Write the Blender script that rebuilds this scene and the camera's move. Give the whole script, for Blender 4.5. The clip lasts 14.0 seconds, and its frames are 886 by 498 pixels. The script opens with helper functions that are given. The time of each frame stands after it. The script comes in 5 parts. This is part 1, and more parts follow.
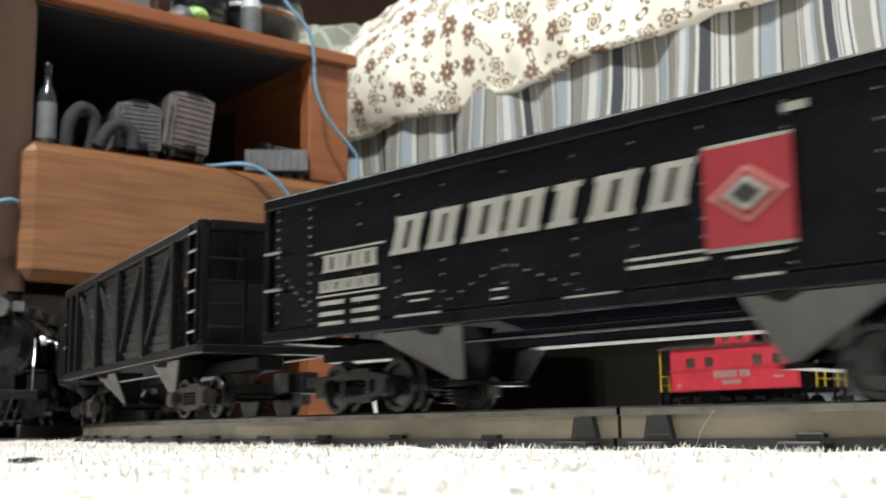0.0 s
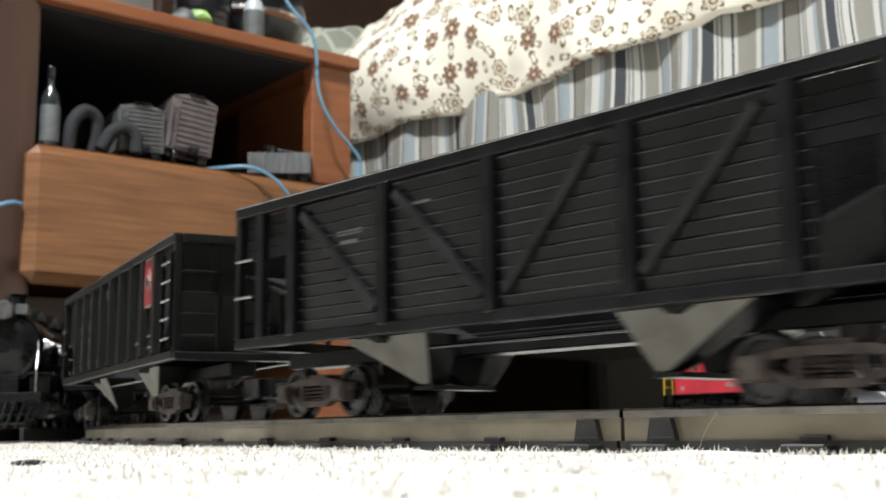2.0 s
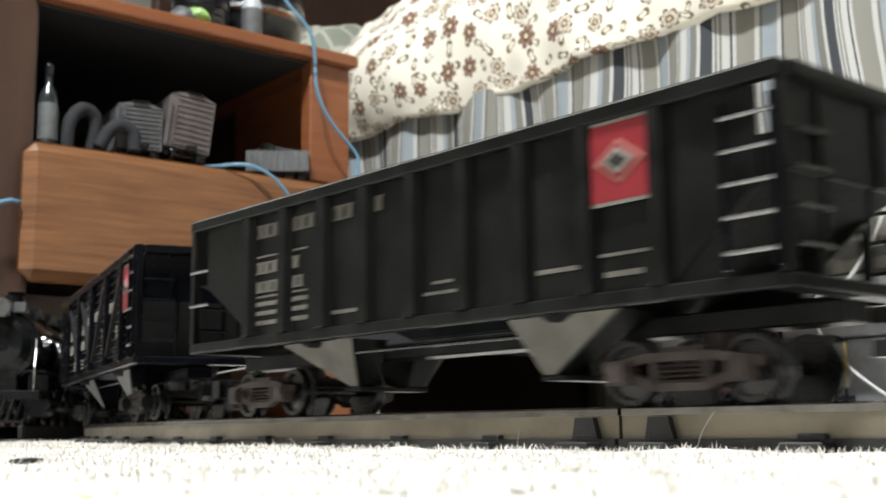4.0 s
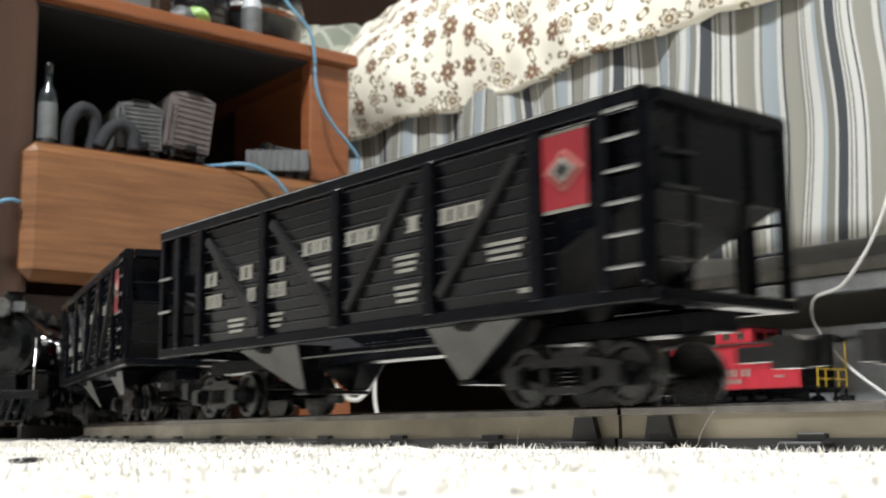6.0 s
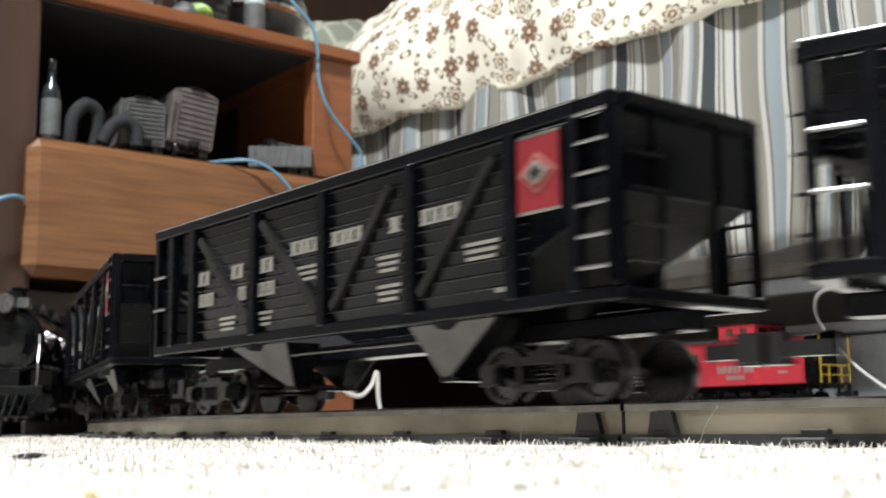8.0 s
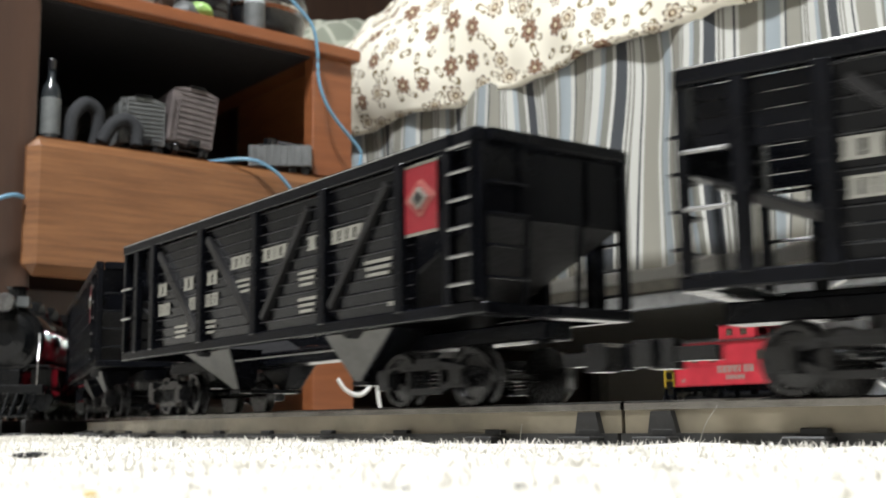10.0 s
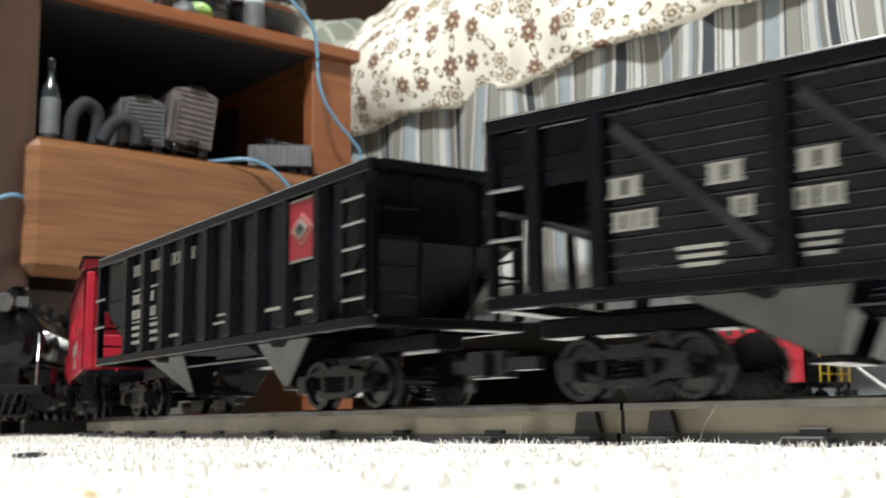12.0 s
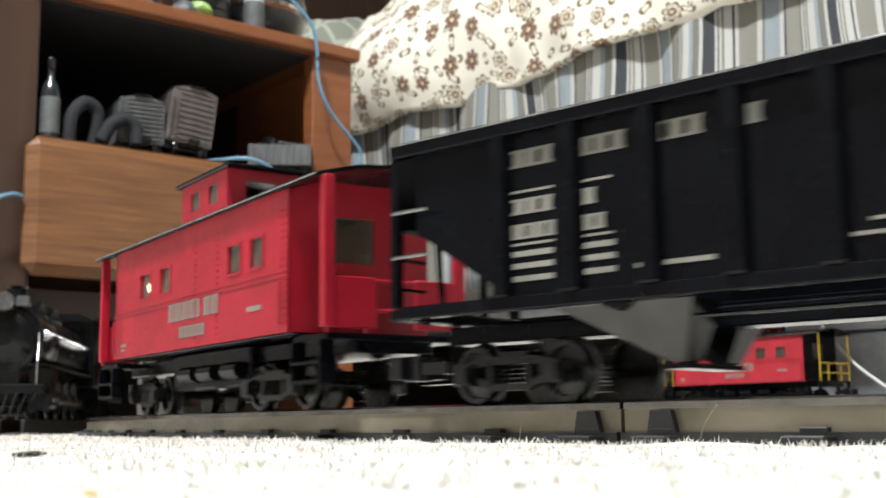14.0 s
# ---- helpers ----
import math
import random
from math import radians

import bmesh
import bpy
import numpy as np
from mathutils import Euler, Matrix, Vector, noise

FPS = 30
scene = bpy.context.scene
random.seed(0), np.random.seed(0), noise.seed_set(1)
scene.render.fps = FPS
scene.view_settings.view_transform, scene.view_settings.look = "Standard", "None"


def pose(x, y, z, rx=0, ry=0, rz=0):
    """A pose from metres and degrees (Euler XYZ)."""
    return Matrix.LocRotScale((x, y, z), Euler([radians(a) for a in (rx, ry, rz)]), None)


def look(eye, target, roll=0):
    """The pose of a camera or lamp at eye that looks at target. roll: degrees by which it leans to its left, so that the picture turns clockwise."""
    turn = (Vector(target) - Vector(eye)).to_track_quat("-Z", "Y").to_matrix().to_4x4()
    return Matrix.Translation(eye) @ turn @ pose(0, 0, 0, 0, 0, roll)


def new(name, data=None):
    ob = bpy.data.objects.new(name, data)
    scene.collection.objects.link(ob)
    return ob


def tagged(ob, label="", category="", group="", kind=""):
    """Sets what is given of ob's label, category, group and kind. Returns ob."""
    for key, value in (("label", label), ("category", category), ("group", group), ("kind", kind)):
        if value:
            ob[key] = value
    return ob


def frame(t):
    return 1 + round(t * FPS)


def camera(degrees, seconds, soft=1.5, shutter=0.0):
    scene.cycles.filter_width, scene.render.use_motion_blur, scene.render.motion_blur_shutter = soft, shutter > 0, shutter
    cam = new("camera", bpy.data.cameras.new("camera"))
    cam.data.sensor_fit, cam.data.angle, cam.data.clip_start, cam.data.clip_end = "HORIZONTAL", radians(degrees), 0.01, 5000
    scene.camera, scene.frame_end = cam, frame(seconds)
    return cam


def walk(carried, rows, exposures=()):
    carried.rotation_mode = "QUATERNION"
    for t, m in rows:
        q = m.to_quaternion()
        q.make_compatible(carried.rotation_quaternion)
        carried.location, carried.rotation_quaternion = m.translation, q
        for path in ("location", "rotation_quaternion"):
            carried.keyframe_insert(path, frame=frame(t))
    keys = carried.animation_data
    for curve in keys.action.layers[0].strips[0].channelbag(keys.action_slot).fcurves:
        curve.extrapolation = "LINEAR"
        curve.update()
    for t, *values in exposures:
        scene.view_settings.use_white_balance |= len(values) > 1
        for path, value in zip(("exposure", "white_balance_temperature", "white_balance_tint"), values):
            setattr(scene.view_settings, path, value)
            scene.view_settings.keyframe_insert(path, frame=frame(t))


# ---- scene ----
# ---------- camera ----------
cam = camera(42.2, 14.0, soft=1.7, shutter=0.65)
cam.data.dof.use_dof = True
cam.data.dof.focus_distance = 0.34
cam.data.dof.aperture_fstop = 40.0
EYE = Vector((0.0, 0.0, 0.0085))
YAW, PITCH, ROLL = 51.136, 8.875, -0.621


def aim(dyaw, dpitch):
    yaw, pitch = radians(YAW + dyaw), radians(PITCH + dpitch)
    way = Vector((-math.sin(yaw) * math.cos(pitch), math.cos(yaw) * math.cos(pitch), math.sin(pitch)))
    return look(EYE, EYE + way, ROLL)


SWAY = [(0.0, -0.07, 0.014), (1.0, -0.07, 0.014), (1.5, -0.056, 0.07), (2.0, 0.07, 0.14), (2.5, 0.07, 0.14), (3.0, 0.03, 0.11),
        (3.6, 0.0, 0.06), (5.0, -0.04, 0.03), (5.5, -0.04, 0.03), (6.0, -0.03, 0.02), (6.5, 0.0, 0.0), (7.0, 0.04, 0.04),
        (7.5, 0.085, -0.28), (8.0, 0.127, -0.18), (8.5, 0.127, -0.2), (10.0, 0.127, -0.23), (10.5, 0.127, -0.24), (11.0, 0.127, -0.31),
        (11.5, 0.113, -0.25), (12.0, 0.1, -0.225), (12.5, 0.1, -0.28), (13.0, 0.113, -0.31), (13.5, 0.1, -0.27), (14.0, 0.1, -0.27)]
walk(cam, [(t, aim(a, b)) for t, a, b in SWAY], exposures=[(0.0, 0.0), (14.0, 0.0)])

# ---------- light ----------
world = bpy.data.worlds.new("night_room")
scene.world = world
world.use_nodes = True
world.node_tree.nodes["Background"].inputs[0].default_value = (0.05, 0.05, 0.06, 1)
world.node_tree.nodes["Background"].inputs[1].default_value = 0.2
LAMP = Vector((-0.22, -0.42, 2.28))
lamp_data = bpy.data.lights.new("ceiling_lamp", "AREA")
lamp_data.shape, lamp_data.size, lamp_data.energy = "DISK", 0.30, 150.0
lamp_data.color = (0.965, 0.985, 1.0)
lamp = new("ceiling_lamp", lamp_data)
lamp.matrix_world = look(LAMP, LAMP + Vector((0, 0.001, -1)))


# ---------- materials ----------
class Tree:
    def __init__(self, name):
        self.m = bpy.data.materials.new(name)
        self.m.use_nodes = True
        self.n, self.l = self.m.node_tree.nodes, self.m.node_tree.links
        self.b = self.n["Principled BSDF"]

    def add(self, kind, **inputs):
        node = self.n.new(kind)
        for k, v in inputs.items():
            self.put(node.inputs[k.replace("_", " ")], v)
        return node

    def put(self, socket, v):
        if isinstance(v, bpy.types.NodeSocket):
            self.l.new(v, socket)
        else:
            socket.default_value = v

    def math(self, op, a, b=0.0, c=0.0, clamp=False):
        node = self.n.new("ShaderNodeMath")
        node.operation, node.use_clamp = op, clamp
        for s, v in zip(node.inputs, (a, b, c)):
            self.put(s, v)
        return node.outputs[0]

    def mix(self, f, a, b, blend="MIX"):
        node = self.n.new("ShaderNodeMix")
        node.data_type, node.blend_type = "RGBA", blend
        self.put(node.inputs[0], f)
        for s, v in ((node.inputs[6], a), (node.inputs[7], b)):
            self.put(s, v if isinstance(v, bpy.types.NodeSocket) else (*v[:3], 1))
        return node.outputs[2]

    def ramp(self, f, stops, constant=False):
        node = self.n.new("ShaderNodeValToRGB")
        node.color_ramp.interpolation = "CONSTANT" if constant else "LINEAR"
        e = node.color_ramp.elements
        while len(e) < len(stops):
            e.new(0.5)
        for k, (p, c) in zip(e, stops):
            k.position, k.color = p, (*c, 1)
        self.put(node.inputs[0], f)
        return node.outputs[0]

    def noise(self, scale, detail=4.0, stretch=None, coord="Object"):
        tc = self.n.new("ShaderNodeTexCoord").outputs[coord]
        if stretch:
            mp = self.n.new("ShaderNodeMapping")
            mp.inputs["Scale"].default_value = stretch
            self.l.new(tc, mp.inputs[0])
            tc = mp.outputs[0]
        node = self.n.new("ShaderNodeTexNoise")
        self.put(node.inputs["Vector"], tc)
        node.inputs["Scale"].default_value, node.inputs["Detail"].default_value = scale, detail
        return node.outputs["Fac"]

    def bump(self, h, strength, distance):
        node = self.n.new("ShaderNodeBump")
        node.inputs["Strength"].default_value, node.inputs["Distance"].default_value = strength, distance
        self.put(node.inputs["Height"], h)
        self.l.new(node.outputs[0], self.b.inputs["Normal"])

    def done(self, color=None, rough=None, metal=0.0):
        if color is not None:
            self.put(self.b.inputs["Base Color"], color if isinstance(color, bpy.types.NodeSocket) else (*color, 1))
        if rough is not None:
            self.put(self.b.inputs["Roughness"], rough)
        self.b.inputs["Metallic"].default_value = metal
        return self.m


def paint(name, color, rough=0.45, metal=0.0, scale=60.0, vary=0.35, bump=0.15, depth=0.0003, dust=None, spec=0.5):
    t = Tree(name)
    t.b.inputs["Specular IOR Level"].default_value = spec
    n1, n2 = t.noise(scale), t.noise(scale * 7)
    lo, hi = [c * (1 - vary) for c in color], [min(1, c * (1 + vary)) for c in color]
    c = t.ramp(n1, [(0.3, lo), (0.7, hi)])
    if dust:
        f = t.math("MULTIPLY", t.math("SUBTRACT", t.noise(scale * 0.5, 6), 0.45, clamp=True), 2.5, clamp=True)
        c = t.mix(f, c, dust)
    r = t.math("MULTIPLY_ADD", n2, 0.3, rough - 0.15)
    t.bump(n2, bump, depth)
    return t.done(c, r, metal)


def wood(name, dark, light, rough=0.4, stretch=(3, 1, 14), scale=6.0):
    t = Tree(name)
    g = t.noise(scale, 8, stretch)
    g2 = t.noise(scale * 9, 3, stretch)
    big = t.noise(2.5, 2)
    f = t.math("ADD", t.math("MULTIPLY", g, 0.75), t.math("MULTIPLY", g2, 0.25))
    c = t.ramp(f, [(0.3, dark), (0.5, [(a + b) / 2 for a, b in zip(dark, light)]), (0.68, light)])
    c = t.mix(t.math("MULTIPLY", big, 0.35), c, dark)
    t.bump(g2, 0.15, 0.0006)
    return t.done(c, t.math("MULTIPLY_ADD", g2, 0.2, rough - 0.1))


BLACK = paint("black_car_paint", (0.0030, 0.0033, 0.0046), 0.22, vary=0.35, bump=0.05, spec=0.12)
DUSTY = paint("dusty_black_paint", (0.0046, 0.0047, 0.0053), 0.34, vary=0.45, dust=(0.0105, 0.0106, 0.0112), spec=0.15)
WEATHERED = paint("weathered_green_black_paint", (0.0050, 0.0056, 0.0053), 0.36, vary=0.5, dust=(0.0120, 0.0123, 0.0110), spec=0.16)
SLOPE = paint("dull_black_floor_paint", (0.007, 0.007, 0.0078), 0.75, vary=0.4, spec=0.2)
# pale tones: carpet bounce painted on chute plates, also faded lettering
CHUTE = paint("grey_chute_bounce_and_lettering", (0.056, 0.055, 0.051), 0.55, vary=0.3)
CHUTE_WORN = paint("worn_tan_chute_bounce_and_lettering", (0.09, 0.085, 0.07), 0.6, vary=0.4)
TRUCK = paint("truck_dark_metal", (0.0050, 0.0051, 0.0058), 0.20, 0.0, scale=150, spec=0.45)
TRUCK_BROWN = paint("weathered_truck_brown", (0.036, 0.026, 0.022), 0.55, 0.2, scale=150, vary=0.5)
WHEEL = paint("blackened_wheel_steel", (0.0075, 0.0074, 0.0078), 0.24, 0.1, scale=200)
# steel lightened to carry highlights on rungs, rivets and the added edge strips
RUNG = paint("worn_steel_and_highlight", (0.20, 0.20, 0.20), 0.24, 0.85, scale=200)
STEEL = paint("bright_steel", (0.55, 0.54, 0.52), 0.25, 1.0, scale=200)
BRASS = paint("brass", (0.55, 0.38, 0.12), 0.3, 1.0, scale=200)
LETTER = paint("cream_lettering", (0.19, 0.185, 0.16), 0.6, vary=0.25, bump=0.05)
HERALD_RED = paint("herald_red", (0.170, 0.005, 0.011), 0.5, vary=0.1, bump=0.05)
HERALD_PINK = paint("herald_pink", (0.28, 0.11, 0.09), 0.5, vary=0.1, bump=0.05)
CABOOSE_RED = paint("caboose_red_paint", (0.34, 0.007, 0.022), 0.36, vary=0.15, bump=0.08)
PALE_RED = paint("parked_caboose_red_paint", (0.34, 0.018, 0.03), 0.45, vary=0.15, bump=0.08)
YELLOW = paint("yellow_rail_paint", (0.45, 0.30, 0.02), 0.5, vary=0.15)
RAILSIDE = paint("oxidised_rail_side", (0.185, 0.162, 0.118), 0.36, 0.35, scale=45, vary=0.35, bump=0.08, dust=(0.10, 0.08, 0.055))
RAILHEAD = paint("worn_rail_head", (0.20, 0.19, 0.175), 0.15, 0.9, scale=40, vary=0.25, bump=0.03)
TIE = paint("black_plastic_tie", (0.008, 0.008, 0.008), 0.5, scale=200)
WOOD = wood("orange_brown_laminate", (0.095, 0.038, 0.015), (0.225, 0.104, 0.042), stretch=(3, 1, 16), scale=11.0)
WOOD_EDGE = wood("laminate_edge", (0.14, 0.044, 0.016), (0.235, 0.085, 0.033))
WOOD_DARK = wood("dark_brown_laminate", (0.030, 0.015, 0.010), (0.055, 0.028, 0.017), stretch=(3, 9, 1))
LABEL = paint("grey_white_label_paper", (0.075, 0.08, 0.08), 0.6)
DARKGLASS = paint("dark_bottle_glass", (0.018, 0.021, 0.023), 0.12, vary=0.1, bump=0.02)
# near black: the shade inside the dresser is put into this colour
RECESS_SHADE = paint("hardboard_with_recess_shade", (0.0085, 0.0075, 0.0075), 0.7)
BLUE = paint("blue_cable_jacket", (0.10, 0.215, 0.31), 0.4, scale=200, vary=0.08)
WHITE = paint("white_plastic", (0.55, 0.545, 0.52), 0.45, vary=0.06)
DARKGREY = paint("dark_grey_foam", (0.0075, 0.0085, 0.0105), 0.85, scale=300, vary=0.3, bump=0.5)
GREY_CAR = paint("weathered_grey_boxcar_paint", (0.07, 0.073, 0.073), 0.6, vary=0.35)
MAUVE_CAR = paint("weathered_mauve_boxcar_paint", (0.078, 0.064, 0.062), 0.6, vary=0.3)
BLACKPLASTIC = paint("black_plastic", (0.006, 0.006, 0.007), 0.22, vary=0.2)
LOCO = paint("locomotive_black", (0.0030, 0.0033, 0.0038), 0.22, vary=0.4, spec=0.26)
WALL = paint("beige_wall_paint", (0.30, 0.285, 0.26), 0.8, scale=8, vary=0.05, bump=0.1)
CEIL = paint("white_ceiling_paint", (0.45, 0.44, 0.42), 0.9, scale=10, vary=0.03)
BEDFRAME = paint("grey_beige_bed_rail", (0.16, 0.155, 0.135), 0.5, vary=0.2)
TUB = paint("grey_translucent_tub", (0.36, 0.38, 0.40), 0.3, vary=0.15)


def bulb_mat():
    t = Tree("warm_bulb_glow")
    t.b.inputs["Emission Color"].default_value = (1.0, 0.80, 0.50, 1)
    t.b.inputs["Emission Strength"].default_value = 60.0
    return t.done((0.8, 0.7, 0.5), 0.3)


BULB = bulb_mat()


def glass_mat():
    t = Tree("tinted_window_glass")
    t.b.inputs["Transmission Weight"].default_value = 0.9
    t.b.inputs["IOR"].default_value = 1.45
    return t.done((0.42, 0.38, 0.30), 0.06)


GLASS = glass_mat()
# lighter grey that paints the highlights on the board edges
EDGE = paint("board_edge_highlight", (0.022, 0.022, 0.024), 0.35, scale=90, vary=0.9, spec=0.5)
# lighter than the car black: light caught by the braces is in the colour
BRACE = paint("light_catching_brace_paint", (0.0105, 0.0103, 0.0108), 0.32, scale=70, vary=0.5, spec=0.3)


def carpet_mat():
    t = Tree("cream_carpet_pile")
    a, b = t.noise(900, 3), t.noise(260, 5)
    c = t.ramp(t.math("ADD", t.math("MULTIPLY", a, 0.5), t.math("MULTIPLY", b, 0.5)), [(0.3, (0.60, 0.575, 0.51)), (0.7, (0.82, 0.80, 0.75))])
    t.bump(a, 0.9, 0.002)
    return t.done(c, 0.95)


CARPET = carpet_mat()


def floral_mat():
    t = Tree("cream_cotton_with_brown_flowers")
    uv = t.n.new("ShaderNodeUVMap").outputs[0]

    def blooms(scale, base, seed, rnd):
        mp = t.n.new("ShaderNodeMapping")
        mp.inputs["Location"].default_value = (seed, seed * 0.7, 0)
        t.l.new(uv, mp.inputs[0])
        v = t.n.new("ShaderNodeTexVoronoi")
        v.voronoi_dimensions = "2D"
        v.inputs["Scale"].default_value, v.inputs["Randomness"].default_value = scale, rnd
        t.l.new(mp.outputs[0], v.inputs["Vector"])
        d = t.n.new("ShaderNodeVectorMath")
        d.operation = "SUBTRACT"
        t.l.new(mp.outputs[0], d.inputs[0])
        t.l.new(v.outputs["Position"], d.inputs[1])
        s = t.n.new("ShaderNodeSeparateXYZ")
        t.l.new(d.outputs[0], s.inputs[0])
        col = t.n.new("ShaderNodeSeparateXYZ")
        t.l.new(v.outputs["Color"], col.inputs[0])
        r = t.math("SQRT", t.math("ADD", t.math("MULTIPLY", s.outputs[0], s.outputs[0]), t.math("MULTIPLY", s.outputs[1], s.outputs[1])))
        ang = t.math("ADD", t.math("ARCTAN2", s.outputs[1], s.outputs[0]), t.math("MULTIPLY", col.outputs[0], 6.28))
        return r, ang, col.outputs[0], col.outputs[1], col.outputs[2]

    def within(r, edge):
        return t.math("LESS_THAN", r, edge)

    cream = t.ramp(t.noise(3.0, 3), [(0.3, (0.72, 0.68, 0.57)), (0.7, (0.80, 0.77, 0.67))])
    # large six-petalled blooms
    r, ang, c0, c1, c2 = blooms(19.5, 0.02, 0.0, 0.62)
    size = t.math("MULTIPLY_ADD", c1, 0.005, 0.0125)
    petal = t.math("MULTIPLY_ADD", t.math("POWER", t.math("ABSOLUTE", t.math("COSINE", t.math("MULTIPLY", ang, 3.5))), 0.5), 0.55, 0.45)
    rim = t.math("MULTIPLY", size, petal)
    f_out = within(r, rim)
    f_in = within(r, t.math("MULTIPLY", rim, 0.80))
    f_ring = within(r, t.math("MULTIPLY", size, 0.40))
    f_eye = within(r, t.math("MULTIPLY", size, 0.22))
    brown = t.mix(c2, (0.085, 0.055, 0.032), (0.16, 0.095, 0.065))
    fill = t.mix(t.math("GREATER_THAN", c2, 0.55), (0.62, 0.56, 0.44), (0.22, 0.13, 0.085))
    c = t.mix(f_out, cream, brown)
    c = t.mix(f_in, c, fill)
    c = t.mix(f_ring, c, (0.09, 0.04, 0.02))
    c = t.mix(f_eye, c, (0.6, 0.52, 0.36))
    # small leaves and buds in olive outline
    r2, ang2, d0, d1, d2 = blooms(37.0, 0.01, 3.7, 0.85)
    leaf = t.math("MULTIPLY", t.math("MULTIPLY_ADD", d1, 0.005, 0.0075), t.math("MULTIPLY_ADD", t.math("COSINE", t.math("MULTIPLY", ang2, 2.0)), 0.40, 0.7))
    ring = t.math("MULTIPLY", within(r2, leaf), t.math("GREATER_THAN", r2, t.math("MULTIPLY", leaf, 0.55)))
    away = t.math("GREATER_THAN", r, t.math("MULTIPLY", rim, 1.15))
    f2 = t.math("MULTIPLY", t.math("MULTIPLY", ring, away), t.math("GREATER_THAN", d2, 0.25))
    c = t.mix(f2, c, (0.16, 0.12, 0.055))
    t.bump(t.noise(500, 2), 0.2, 0.0006)
    return t.done(c, 0.9)


FLORAL = floral_mat()


def striped_mat():
    t = Tree("striped_grey_blue_cotton")
    s = t.n.new("ShaderNodeSeparateXYZ")
    t.l.new(t.n.new("ShaderNodeUVMap").outputs[0], s.inputs[0])
    f = t.math("FRACT", t.math("DIVIDE", s.outputs[0], 0.155))
    dk, gr, wh, bl, tn = (0.034, 0.038, 0.043), (0.140, 0.139, 0.122), (0.39, 0.390, 0.365), (0.225, 0.257, 0.275), (0.195, 0.190, 0.162)
    c = t.ramp(f, [(0.0, dk), (0.085, wh), (0.10, gr), (0.115, wh), (0.13, gr), (0.145, wh), (0.20, dk), (0.215, wh), (0.24, tn), (0.38, wh),
                   (0.42, gr), (0.44, bl), (0.56, wh), (0.60, dk), (0.615, tn), (0.72, gr), (0.74, wh), (0.755, gr), (0.77, wh), (0.785, gr),
                   (0.80, wh), (0.87, bl), (0.91, gr), (0.97, wh)], True)
    t.bump(t.noise(600, 2), 0.2, 0.0005)
    return t.done(c, 0.9)


STRIPED = striped_mat()


def pillow_mat():
    t = Tree("grey_green_quilted_cotton")
    v = t.n.new("ShaderNodeTexVoronoi")
    v.feature = "DISTANCE_TO_EDGE"
    v.inputs["Scale"].default_value = 22.0
    t.l.new(t.n.new("ShaderNodeTexCoord").outputs["Object"], v.inputs["Vector"])
    c = t.ramp(v.outputs["Distance"], [(0.0, (0.42, 0.43, 0.36)), (0.07, (0.40, 0.41, 0.34)), (0.11, (0.24, 0.26, 0.21)), (1.0, (0.22, 0.24, 0.19))])
    t.bump(t.noise(120, 3), 0.3, 0.002)
    return t.done(c, 0.9)


PILLOW = pillow_mat()


# ---------- mesh helpers ----------
def thing(name, label, category, m=None, group="", kind=""):
    ob = new(name)
    ob.empty_display_size = 0.02
    if m is not None:
        ob.matrix_basis = m
    return tagged(ob, label, category, group, kind)


def mesh_of(name, bm, material, smooth=False):
    me = bpy.data.meshes.new(name)
    bmesh.ops.recalc_face_normals(bm, faces=bm.faces)
    for f in bm.faces:
        f.smooth = smooth
    bm.to_mesh(me)
    bm.free()
    me.materials.append(material)
    return me


def part(name, bm, material, parent, label="", smooth=False):
    me = bm if isinstance(bm, bpy.types.Mesh) else mesh_of(name, bm, material, smooth)
    ob = new(name, me)
    ob.parent = parent
    if label:
        ob["label"] = label
    return ob


def hexa(bm, lo, hi):
    """Eight corners: lower quad lo and upper quad hi, counter-clockwise."""
    v = [bm.verts.new(p) for p in (*lo, *hi)]
    for q in ((3, 2, 1, 0), (4, 5, 6, 7), (0, 1, 5, 4), (1, 2, 6, 5), (2, 3, 7, 6), (3, 0, 4, 7)):
        bm.faces.new([v[i] for i in q])
    return v


def box(bm, x0, x1, y0, y1, z0, z1):
    return hexa(bm, [(x0, y0, z0), (x1, y0, z0), (x1, y1, z0), (x0, y1, z0)], [(x0, y0, z1), (x1, y0, z1), (x1, y1, z1), (x0, y1, z1)])


def rbox(x0, x1, y0, y1, z0, z1, r=0.0006, seg=1):
    bm = bmesh.new()
    box(bm, x0, x1, y0, y1, z0, z1)
    bmesh.ops.bevel(bm, geom=list(bm.edges), offset=r, segments=seg, affect="EDGES", profile=0.6)
    return bm


def prism(bm, pts, y0, y1, shift=None):
    """A profile in x, z drawn out from y0 to y1; shift(x, z) -> extra y at the y1 side."""
    a = [bm.verts.new((x, y0, z)) for x, z in pts]
    b = [bm.verts.new((x, y1, z)) for x, z in pts]
    bm.faces.new(a)
    bm.faces.new(b[::-1])
    for i in range(len(pts)):
        j = (i + 1) % len(pts)
        bm.faces.new((a[i], b[i], b[j], a[j]))


